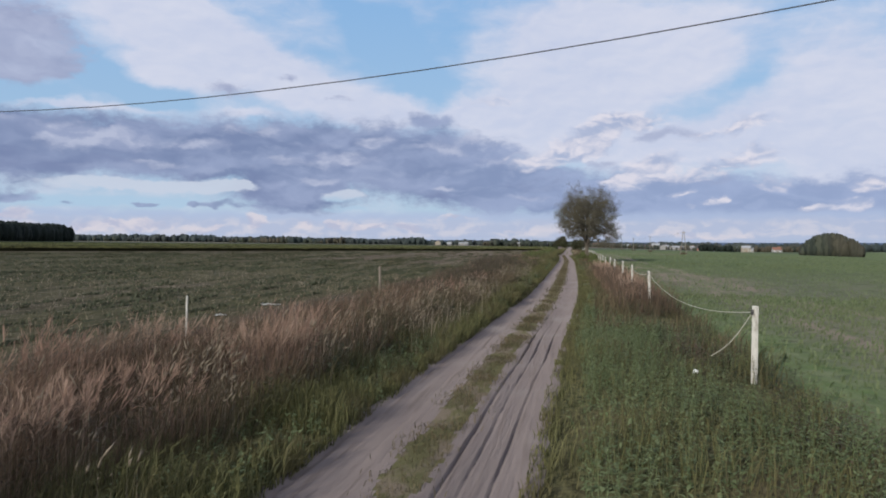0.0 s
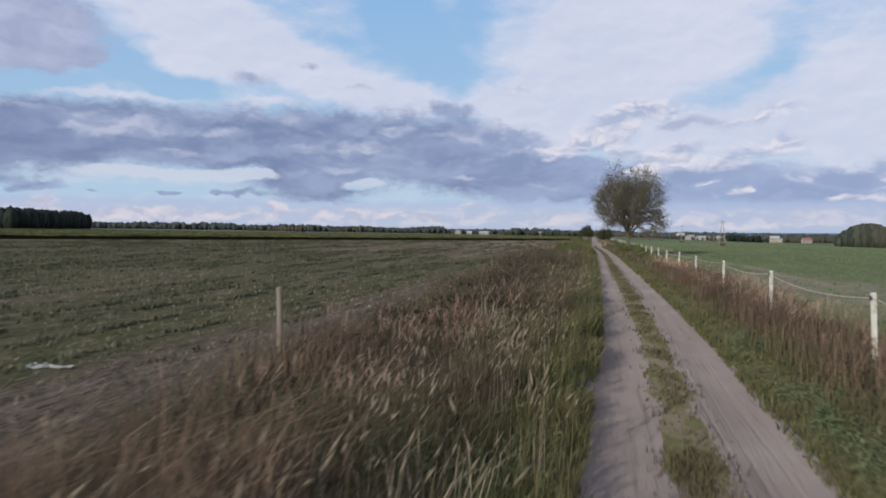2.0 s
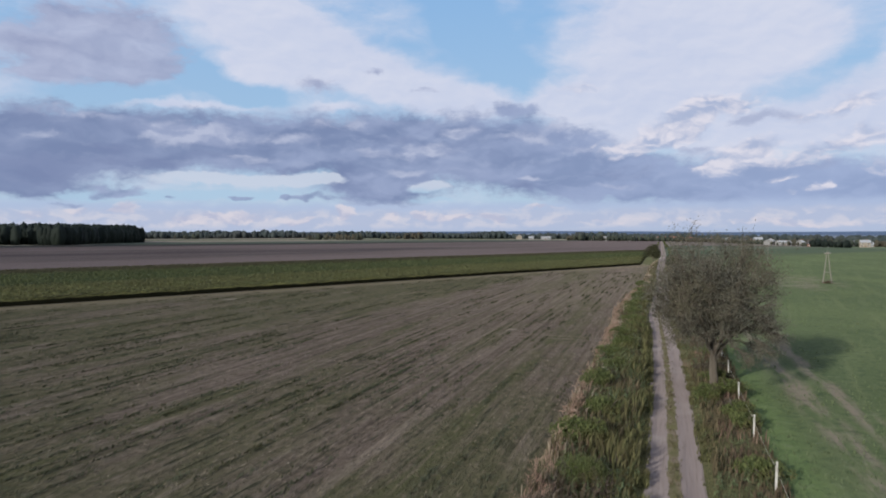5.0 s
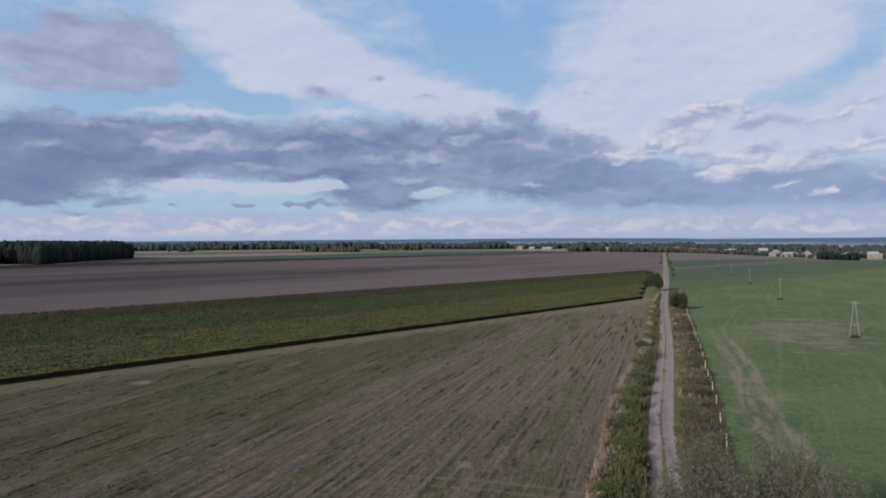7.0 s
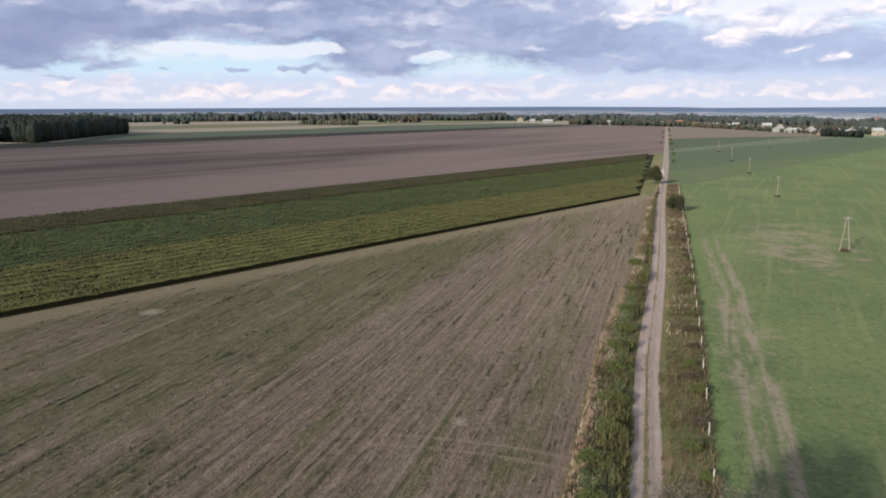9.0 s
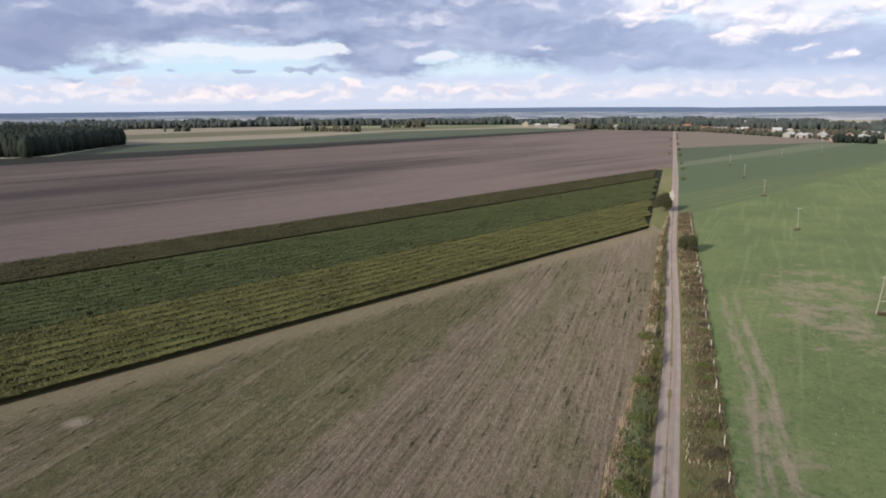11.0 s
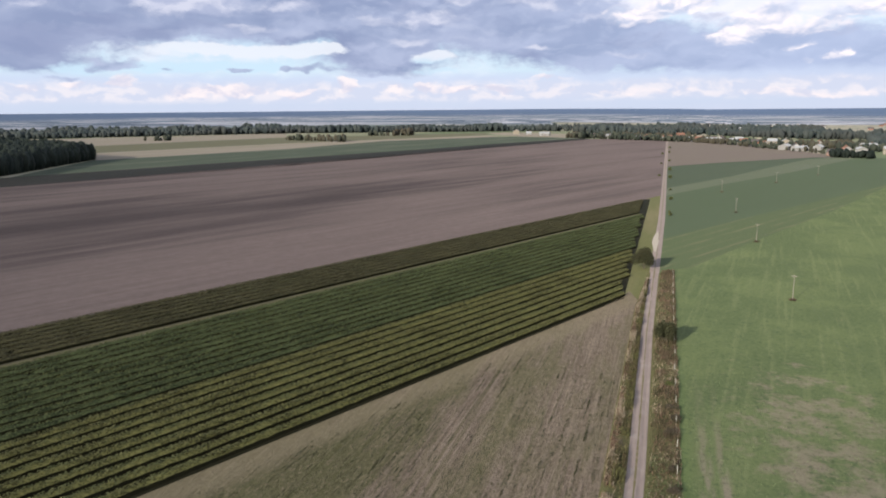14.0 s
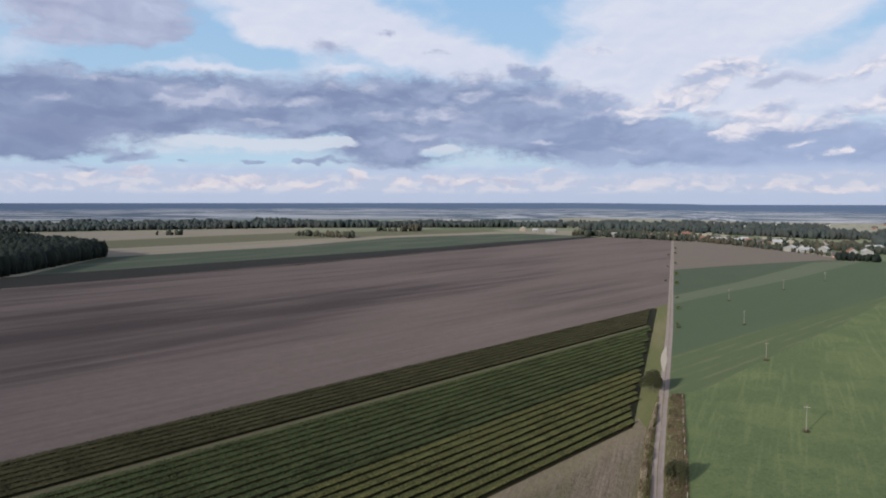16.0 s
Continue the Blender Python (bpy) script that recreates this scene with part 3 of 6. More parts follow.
def mesh_of(name, verts, faces, smooth=False):
    """A mesh from arrays: verts (n, 3) and faces (m, k), all of k corners."""
    verts, faces = np.asarray(verts, np.float32), np.asarray(faces, np.int32)
    me = bpy.data.meshes.new(name)
    n, k = faces.shape
    me.vertices.add(len(verts))
    me.vertices.foreach_set("co", verts.ravel())
    me.loops.add(n * k)
    me.loops.foreach_set("vertex_index", faces.ravel())
    me.polygons.add(n)
    me.polygons.foreach_set("loop_start", np.arange(0, n * k, k, dtype=np.int32))
    me.polygons.foreach_set("loop_total", np.full(n, k, dtype=np.int32))
    me.update(calc_edges=True)
    if smooth:
        me.polygons.foreach_set("use_smooth", np.ones(n, dtype=bool))
    return me


def thing(name, verts, faces, mat, parent=None, smooth=False):
    me = mesh_of(name, verts, faces, smooth)
    me.materials.append(mat)
    ob = new(name, me)
    ob.parent = parent
    return ob


def part(name, bm, mat, parent, label=""):
    me = bpy.data.meshes.new(name)
    bm.to_mesh(me)
    bm.free()
    me.materials.append(mat)
    ob = new(name, me)
    ob.parent = parent
    return tagged(ob, label)


def holder(name, x, y, z=None):
    ob = new(name)
    ob.location = (x, y, rise(x, y) if z is None else z)
    return ob


def field(name, corners, mat, lift, label, category="field"):
    """A flat piece of land between its corners, laid on the slope of the country."""
    bm = bmesh.new()
    bm.faces.new([bm.verts.new((x, y, 0)) for x, y in corners])
    for cut in (-700, 40, 230):
        bmesh.ops.bisect_plane(bm, geom=bm.verts[:] + bm.edges[:] + bm.faces[:], plane_co=(cut, 0, 0), plane_no=(1, 0, 0))
    bmesh.ops.triangulate(bm, faces=bm.faces[:])
    for v in bm.verts:
        v.co.z = rise(v.co.x, v.co.y) + lift
    ob = part(name, bm, mat, None)
    return tagged(ob, label, category, kind="structure")


# ---- the land ----
def ground():
    axis = [-5200, -4600, -4000, -3400, -2800, -2200, -1600, -1100, -700, -400, -200, -100, -40, 0, 40, 100, 160, 230, 400, 700, 1100, 1600, 2200, 2800, 3400, 4000, 4600, 5200]
    n = len(axis)
    verts = [(x, y + 100, rise(x, y + 100) - 0.15) for y in axis for x in axis]
    faces = [(j * n + i, j * n + i + 1, (j + 1) * n + i + 1, (j + 1) * n + i) for j in range(n - 1) for i in range(n - 1)]
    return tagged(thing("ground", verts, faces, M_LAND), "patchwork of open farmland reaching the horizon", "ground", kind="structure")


ground()

TRACK = [(-30, -0.6), (0, -0.6), (12, -0.4), (30, 0.18), (43, 0.28), (60, 0.26), (100, 0.2), (125, -0.2), (150, -0.9), (190, -0.5), (217, -0.5), (280, -1.2), (350, -1.0), (456, -0.5), (720, -1.6), (1020, -3.0), (1206, -4.0)]
TRACK_Y = np.array([a for a, _ in TRACK], float)
TRACK_X = np.array([b for _, b in TRACK], float)


def track_x(y):
    return np.interp(y, TRACK_Y, TRACK_X)


def along_track(side, y0, y1, step=40.0):
    ys = np.arange(y0, y1 + 0.1, (y1 - y0) / max(1, round((y1 - y0) / step)))
    return [(float(track_x(y)) + side, float(y)) for y in ys]


# rows of bushes lean 24.3 degrees off the track; a place is (along, across) of that line
ROW = Vector((math.sin(radians(24.3)), math.cos(radians(24.3))))
ACROSS = Vector((-ROW.y, ROW.x))


def leaning(across, x=None, y=None):
    """The point of the line at that distance across which has this x or this y."""
    base = ACROSS * across
    k = (x - base.x) / ROW.x if x is not None else (y - base.y) / ROW.y
    q = base + ROW * k
    return q.x, q.y


field("stubble_field", along_track(-1.2, -60, 300) + [(-7.0, 316), leaning(134.1, y=300)] + [leaning(134.1, y=-60)], M_STUBBLE, -0.05, "harvested field with weeds and straw in faint rows")
field("bush_field_floor", [(-6.5, 317), leaning(134.0, x=-8), leaning(134.0, y=-60), leaning(223, y=-60), leaning(223, x=-10), (-6.5, 520)][1:5] + [(-7.5, 520)], M_SHADED_FLOOR, -0.05, "grassy ground between rows of fruit bushes, darkened with painted shade")
field("grass_lane", [leaning(196.9, y=-60), leaning(196.9, x=-10), leaning(200.9, x=-10), leaning(200.9, y=-60)], M_LANE, -0.03, "narrow grassy lane between the rows of bushes")
field("headland", along_track(-1.2, 300, 545) + [(-10, 545), leaning(223, x=-10), leaning(134.0, x=-8), (-7.0, 316)], M_HEAD, -0.06, "grassy headland beside the track")
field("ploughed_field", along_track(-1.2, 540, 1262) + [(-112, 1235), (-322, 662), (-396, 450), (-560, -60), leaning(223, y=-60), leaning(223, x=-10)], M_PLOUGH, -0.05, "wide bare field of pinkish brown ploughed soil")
field("dark_strip", [(-112, 1236), (-131, 1257), (-220, 1062), (-266, 930), (-351, 732), (-445, 509), (-600, 140), (-640, -60), (-560, -60), (-397, 452), (-307, 656)], M_DARKCROP, -0.05, "narrow strip of dark low crop")
field("green_strip", [(-131, 1257), (-238, 1289), (-270, 1273), (-395, 1080), (-429, 868), (-511, 653), (-445, 509), (-351, 732), (-266, 930), (-220, 1062)], M_GREENCROP, -0.05, "strip of pale green crop")
field("ripe_strip", [(-270, 1273), (-300, 1330), (-495, 982), (-591, 737), (-520, 640), (-511, 653), (-429, 868), (-395, 1080)], M_TANCROP, -0.05, "strip of straw-coloured stubble")
field("olive_strip", [(-300, 1330), (-330, 1420), (-589, 1145), (-648, 1000), (-698, 828), (-620, 700), (-591, 737), (-495, 982)], M_OLIVE, -0.05, "strip of olive fallow land")
field("ripe_field", [(-589, 1145), (-673, 1290), (-812, 1115), (-1030, 980), (-1060, 800), (-698, 828), (-648, 1000)], M_TANCROP, -0.055, "pale straw-coloured field before the woods")
field("village_field", [(-131, 1262), (-160, 1420), (-300, 1470), (-330, 1420), (-238, 1292)], M_TANCROP, -0.06, "pinkish stubble field beside the village")
field("pasture", along_track(1.2, -60, 345) + [(9, 350), (36.5, 412), (79, 507), (129, 629), (190, 760), (400, 1000), (400, -60)], M_PASTURE, -0.05, "green pasture with worn dry patches")
field("mown_field", along_track(1.2, 345, 400) + [(14, 425), (73, 535), (129, 640), (190, 775), (400, 1010), (400, 1000), (190, 760), (129, 629), (79, 507), (36.5, 412), (9, 350)], M_SWATH, -0.05, "mown meadow with faint straw-coloured swaths")
field("clover_field", along_track(1.2, 400, 540) + [(86, 716), (185, 950), (400, 1050), (400, 1010), (190, 775), (129, 640), (73, 535), (14, 425)], M_CLOVER, -0.05, "field of low bluish green clover")
field("light_crop", along_track(1.2, 540, 577) + [(43.4, 670), (130.6, 901), (190, 958), (185, 950), (86, 716)], M_PALEGREEN, -0.055, "narrow strip of pale green crop")
field("striped_crop", along_track(1.2, 577, 745) + [(53, 816), (140, 931), (190, 962), (130.6, 901), (43.4, 670)], M_DEEPGREEN, -0.05, "field of dark green crop")
field("brown_field", along_track(1.2, 745, 1195) + [(100, 1180), (135, 1080), (165, 985), (190, 962), (140, 931), (53, 816)], M_BROWN, -0.05, "bare brown field before the village")
field("pale_plain", [(-260, 1960), (240, 1880), (700, 1800), (1100, 2300), (420, 2700), (-420, 2600)], M_PLAIN, -0.06, "wide pale stubble fields beyond the village")
field("layby", [(-1.5, 372), (-2.3, 378), (-3.1, 391), (-2.9, 402), (-2.2, 411), (-1.4, 418), (-0.6, 395)], M_LAYBY, 0.03, "pale gravel lay-by beside the track")


def track():
    """The sandy farm track: two wheel ruts, a grown-over middle and ragged edges."""
    rng = np.random.default_rng(5)
    ys = np.concatenate([np.arange(-6, 45, 0.16), np.arange(45, 130, 0.8), np.arange(130, 320, 3.0), np.arange(320, 1207, 12.0)])
    offs = np.concatenate([np.linspace(-1.6, -1.15, 6), np.linspace(-1.1, -0.3, 26), np.linspace(-0.25, 0.22, 10), np.linspace(0.24, 0.98, 50), np.linspace(1.02, 1.6, 10)])
    xx, yy = np.meshgrid(offs, ys)
    wob = np.array([[noise.noise((0.0, y * 0.22, s)) for s in (3.1, 7.7)] for y in ys])
    left = np.exp(-(((xx + 0.74 + 0.08 * wob[:, :1]) / 0.36) ** 2) * 1.2)
    right = np.exp(-(((xx - 0.68 + 0.08 * wob[:, 1:]) / 0.38) ** 2) * 1.2)
    z = 0.03 - 0.06 * left - 0.065 * right
    for at, deep in ((0.34, 0.085), (0.53, 0.05), (0.80, 0.075), (-0.42, 0.03), (-0.62, 0.025), (-0.86, 0.025), (-1.04, 0.07)):
        z -= deep * np.exp(-(((xx - at - 0.07 * wob[:, 1:]) / 0.017) ** 2)) * (0.35 + 1.6 * np.abs(wob[:, :1])) * np.clip(1 - (yy - 10) / 22, 0.12, 1)
    bumps = np.array([[noise.noise((x * 2.4, y * 1.3, 1.0)) for x in offs] for y in ys])
    z += (0.016 * bumps + rng.normal(0, 0.004, z.shape)) * np.clip((1.15 - np.abs(xx)) / 0.2, 0, 1)
    z -= 0.28 * np.clip(np.abs(xx) - 1.15, 0, 1)
    xw = xx + track_x(ys)[:, None]
    verts = np.stack([xw, yy, z + rises(xw, yy)], -1).reshape(-1, 3)
    n = len(offs)
    j, i = np.meshgrid(np.arange(len(ys) - 1), np.arange(n - 1), indexing="ij")
    a = (j * n + i).ravel()
    faces = np.stack([a, a + 1, a + n + 1, a + n], -1)
    ob = thing("track", verts, faces, M_SAND, None, True)
    ob.data.materials.append(M_TURF)
    mid = (verts[faces].mean(1)[:, 0] - track_x(verts[faces].mean(1)[:, 1]))
    edge = np.array([0.10 * noise.noise((0, y * 0.9, 4)) + 0.07 * noise.noise((0, y * 3.1, 8)) for y in verts[faces].mean(1)[:, 1]])
    grown = (np.abs(mid + 0.04) < np.interp(verts[faces].mean(1)[:, 1], [10, 60, 100, 150], [0.22, 0.32, 0.24, 0.12]) + 1.5 * edge)
    ob.data.polygons.foreach_set("material_index", grown.astype(np.int32))
    ob.data.update()
    return tagged(ob, "sandy farm track with two wheel ruts and a grassy middle", "track", kind="structure")


track()


# ---- plants ----
M_GREEN = plant("green_grass", (0.04, 0.046, 0.016), (0.17, 0.16, 0.066), (0.105, 0.09, 0.042), 0.9)
M_MIXED = plant("half_dry_grass", (0.045, 0.038, 0.02), (0.17, 0.132, 0.075), (0.07, 0.062, 0.03), 0.5)
M_DRY = plant("dry_grass", (0.08, 0.052, 0.036), (0.25, 0.172, 0.115), (0.13, 0.080, 0.056), 0.6)
M_PLUME = plant("grass_plume", (0.21, 0.14, 0.1), (0.44, 0.32, 0.235), (0.27, 0.165, 0.12), 0.5)
M_WEED = plant("brown_weed", (0.045, 0.031, 0.021), (0.14, 0.097, 0.064), (0.07, 0.056, 0.032), 0.5)
M_THICKET = plant("brown_thicket", (0.044, 0.036, 0.025), (0.122, 0.098, 0.066), (0.072, 0.066, 0.036), 0.6)
M_SHRUB = plant("dark_shrub_leaf", (0.028, 0.034, 0.016), (0.085, 0.085, 0.042), (0.06, 0.056, 0.028), 0.4)
M_HERB = plant("lush_weed", (0.06, 0.082, 0.034), (0.175, 0.205, 0.095), (0.105, 0.13, 0.052), 0.8)
M_TUFT = plant("field_weed", (0.028, 0.031, 0.015), (0.085, 0.082, 0.042), (0.045, 0.048, 0.022), 0.2)
M_SEEDLING = plant("pale_field_weed", (0.043, 0.050, 0.028), (0.106, 0.110, 0.066), (0.068, 0.073, 0.042), 0.2)
M_STRAW = plant("straw", (0.20, 0.16, 0.11), (0.40, 0.33, 0.24))
M_EAR = plant("bleached_ear", (0.12, 0.098, 0.068), (0.30, 0.245, 0.175))
M_SWARD = plant("pasture_grass", (0.060, 0.085, 0.034), (0.156, 0.186, 0.090), (0.115, 0.131, 0.066), 0.15)
M_BUSHLEAF = plant("bush_leaf", (0.047, 0.065, 0.021), (0.142, 0.159, 0.053), (0.100, 0.094, 0.036), 0.6)
M_ROWGREEN = plant("row_leaf_green", (0.045, 0.060, 0.024), (0.125, 0.142, 0.056), (0.082, 0.094, 0.036), 0.09)
M_ROWGOLD = plant("row_leaf_yellowing", (0.062, 0.066, 0.028), (0.175, 0.172, 0.072), (0.102, 0.112, 0.045), 0.12)
M_ROWBROWN = plant("row_leaf_brown", (0.040, 0.040, 0.021), (0.103, 0.092, 0.048), (0.063, 0.063, 0.031), 0.08)


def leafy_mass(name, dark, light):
    """The dense inner leaves of a row: mottled, with the shade of deep gaps painted into the colour."""
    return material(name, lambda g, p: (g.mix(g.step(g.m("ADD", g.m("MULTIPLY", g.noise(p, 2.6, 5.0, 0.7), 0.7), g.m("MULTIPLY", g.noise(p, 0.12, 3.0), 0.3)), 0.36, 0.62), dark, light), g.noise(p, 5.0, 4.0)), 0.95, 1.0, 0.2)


# low sides of a row: stems coloured as dark as their shade
M_ROWSHADE = material("row_stems_shaded", lambda g, p: (g.mix(g.noise(p, 3.0, 4.0), (0.012, 0.012, 0.006), (0.03, 0.028, 0.014)), None), 0.95)
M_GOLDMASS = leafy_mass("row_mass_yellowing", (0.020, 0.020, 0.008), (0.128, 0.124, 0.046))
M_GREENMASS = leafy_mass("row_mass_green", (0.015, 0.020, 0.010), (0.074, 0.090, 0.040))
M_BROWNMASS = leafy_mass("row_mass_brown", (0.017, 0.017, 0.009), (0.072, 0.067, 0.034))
ROW_MASS = {"row_leaf_yellowing": M_GOLDMASS, "row_leaf_green": M_GREENMASS, "row_leaf_brown": M_BROWNMASS}
M_TREELEAF = plant("tree_leaf", (0.078, 0.075, 0.055), (0.175, 0.165, 0.124), (0.12, 0.107, 0.066), 0.3)
M_PINE = plant("pine_wood", (0.008, 0.014, 0.011), (0.02, 0.028, 0.02))
M_WOODS = plant("mixed_wood", (0.024, 0.033, 0.027), (0.072, 0.080, 0.056), (0.082, 0.070, 0.048), 0.012)
# distance haze is mixed into this leaf colour: paler and bluer
M_HAZEWOOD = plant("hazed_far_woodland", (0.036, 0.05, 0.05), (0.07, 0.084, 0.078), (0.06, 0.066, 0.062), 0.008)
M_BARK = material("bark", lambda g, p: (g.mix(g.noise(g.stretch(p, 9, 9, 2), 1.0, 5.0), (0.062, 0.052, 0.041), (0.145, 0.125, 0.098)), g.noise(g.stretch(p, 12, 12, 2.5), 1.0, 5.0)), 0.95, 0.8, 0.03)


def joined(pieces):
    """One pair of arrays out of many (verts, faces)."""
    out_v, out_f, at = [], [], 0
    for v, f in pieces:
        out_v.append(v)
        out_f.append(f + at)
        at += len(v)
    return np.concatenate(out_v), np.concatenate(out_f)


def blades(rng, x, y, z, high, wide, lean, droop=0.0):
    """Bent blades of grass: three triangles each."""
    n = len(x)
    turn = rng.uniform(0, 2 * np.pi, n)
    side = np.stack([np.cos(turn), np.sin(turn), np.zeros(n)], 1) * (np.asarray(wide) * 0.5)[:, None] if np.ndim(wide) else np.stack([np.cos(turn), np.sin(turn), np.zeros(n)], 1) * wide * 0.5
    fall = rng.uniform(0, 2 * np.pi, n)
    # a light breeze from the left leans all of them a little
    off = np.stack([np.cos(fall) + 0.45, np.sin(fall) + 0.2, np.zeros(n)], 1) * (rng.uniform(0.3, 1.0, n) * lean * high)[:, None]
    base = np.stack([x, y, z], 1)
    up = np.zeros((n, 3))
    up[:, 2] = high
    mid = base + 0.62 * up + 0.34 * off
    tip = base + up * (1 - 0.35 * np.clip(lean, 0, 0.6) - droop) + off
    verts = np.stack([base - side, base + side, mid - 0.75 * side, mid + 0.75 * side, tip], 1).reshape(-1, 3)
    k = np.arange(n)[:, None] * 5
    faces = np.concatenate([k + [0, 1, 3], k + [0, 3, 2], k + [2, 3, 4]])
    return verts, faces


def plumes(rng, x, y, z, high, long, wide):
    """Feathery seed heads on thin stems: a few soft strands spread from each tip, nodding one way."""
    n, k = len(x), 15
    fall = rng.uniform(0, 2 * np.pi, n)
    off = np.stack([np.cos(fall) + 0.8, np.sin(fall) + 0.3, np.zeros(n)], 1) * (0.16 * high * rng.uniform(0.3, 1.3, n))[:, None]
    foot = np.stack([x, y, z], 1)
    neck = foot + off * 0.7
    neck[:, 2] += high - long
    tip = foot + off * 1.5
    tip[:, 2] += high
    side = np.stack([-off[:, 1], off[:, 0], np.zeros(n)], 1)
    side *= 0.003 / np.maximum(np.linalg.norm(side, axis=1), 1e-4)[:, None]
    stems = np.stack([foot - side, foot + side, neck], 1).reshape(-1, 3)
    stem_faces = np.arange(n * 3).reshape(-1, 3)
    many = np.repeat(np.arange(n), k)
    t = np.tile(np.linspace(0.0, 0.75, k), n)[:, None]
    begin = neck[many] * (1 - t) + tip[many] * t
    end = begin + (tip - neck)[many] * 0.5 + rng.normal(0, 1, (n * k, 3)) * wide * (1.1 - 0.6 * t)
    across = rng.normal(0, 1, (n * k, 3)) * wide * 0.045
    mid = begin * 0.45 + end * 0.55
    strands = np.stack([begin, mid - across, mid + across, end], 1).reshape(-1, 3)
    i = np.arange(n * k)[:, None] * 4
    return joined([(stems, stem_faces), (strands, np.concatenate([i + [0, 1, 2], i + [1, 3, 2]]))])


def herbs(rng, x, y, z, high, leaf, per=12):
    """Leafy upright weeds: small bent leaves all the way up unseen stems."""
    n = len(x)
    many = np.repeat(np.arange(n), per)
    t = np.tile(np.linspace(0.15, 1.0, per), n) + rng.normal(0, 0.04, n * per)
    turn = rng.uniform(0, 2 * np.pi, n * per)
    lean = rng.normal(0, 0.16, (n, 2)) * high[:, None]
    cx, cy = x[many] + lean[many, 0] * t, y[many] + lean[many, 1] * t
    cz = z[many] + high[many] * t
    size = leaf * (1.25 - 0.7 * t) * rng.uniform(0.6, 1.4, n * per)
    way = np.stack([np.cos(turn), np.sin(turn), rng.uniform(-0.3, 0.6, n * per)], 1)
    side = np.stack([-np.sin(turn), np.cos(turn), np.zeros(n * per)], 1)
    at = np.stack([cx, cy, cz], 1)
    end = at + way * size[:, None]
    end[:, 2] -= 0.25 * size
    mid = at + way * (size * 0.5)[:, None]
    verts = np.stack([at, mid - side * (size * 0.2)[:, None], mid + side * (size * 0.2)[:, None], end], 1).reshape(-1, 3)
    i = np.arange(n * per)[:, None] * 4
    leaves_ = (verts, np.concatenate([i + [0, 1, 2], i + [1, 3, 2]]))
    foot = np.stack([x, y, z], 1)
    tip = foot + np.concatenate([lean, high[:, None]], 1)
    d = np.array([0.004, 0.002, 0.0])
    return joined([leaves_, (np.stack([foot - d, foot + d, tip], 1).reshape(-1, 3), np.arange(n * 3).reshape(-1, 3))])


def clumpiness(x, y, scale, seed):
    """A smooth random field between 0 and 1, cheap for many points."""
    r = np.random.default_rng(seed)
    total = np.zeros(len(x))
    for k in range(6):
        a, f, ph = r.uniform(0, 2 * np.pi), scale * r.uniform(0.6, 2.2), r.uniform(0, 6.3, 2)
        total += np.sin((x * np.cos(a) + y * np.sin(a)) * f + ph[0]) * np.sin((y * np.cos(a) - x * np.sin(a)) * f * 0.8 + ph[1])
    return np.clip(0.5 + total / 4.5, 0, 1)


EDGE_Y = [-20, 10, 30, 55, 78, 120, 157, 195, 300, 330]
EDGE_X = [-6.4, -6.2, -5.4, -6.3, -5.6, -5.9, -6.6, -4.6, -4.6, -3.0]
FENCE_Y = [-10, 12, 70, 120, 160, 200, 280, 345]
FENCE_X = [3.95, 3.95, 4.0, 4.5, 5.1, 5.1, 4.6, 4.2]


def fence_x(y):
    return float(np.interp(y, FENCE_Y, FENCE_X))


def strip_points(rng, n, y0, y1, a, b, left):
    """Points in a verge: a and b run from the track's edge (0) to the outer edge (1)."""
    y = rng.uniform(y0, y1, n)
    k = rng.uniform(a, b, n)
    c = track_x(y)
    inner = c - 1.1 if left else c + 1.06
    outer = np.interp(y, EDGE_Y, EDGE_X) if left else np.interp(y, FENCE_Y, FENCE_X) + 0.55
    x = inner + (outer - inner) * k
    return x, y, k


def sow(name, mat, seed, label, sets):
    """One mass of blades; sets: (n, y0, y1, a, b, left, height, spread, width, lean, clump)."""
    rng = np.random.default_rng(seed)
    pieces = []
    for n, y0, y1, a, b, left, high, spread, wide, lean, clump in sets:
        x, y, k = strip_points(rng, n, y0, y1, a, b, left)
        c = clumpiness(x, y, clump, seed)
        keep = rng.uniform(0, 1, n) < 1.9 * clumpiness(x, y, clump * 2.3, seed + 40) * (0.35 + c) - 0.12
        x, y, c = x[keep], y[keep], c[keep]
        h = high * (0.35 + 0.95 * c) * rng.uniform(1 - spread, 1 + spread, len(x))
        pieces.append(blades(rng, x, y, rises(x, y) - 0.02, h, wide * rng.uniform(0.6, 1.4, len(x)), lean))
    v, f = joined(pieces)
    return tagged(thing(name, v, f, mat), label, "grass", kind="stuff")


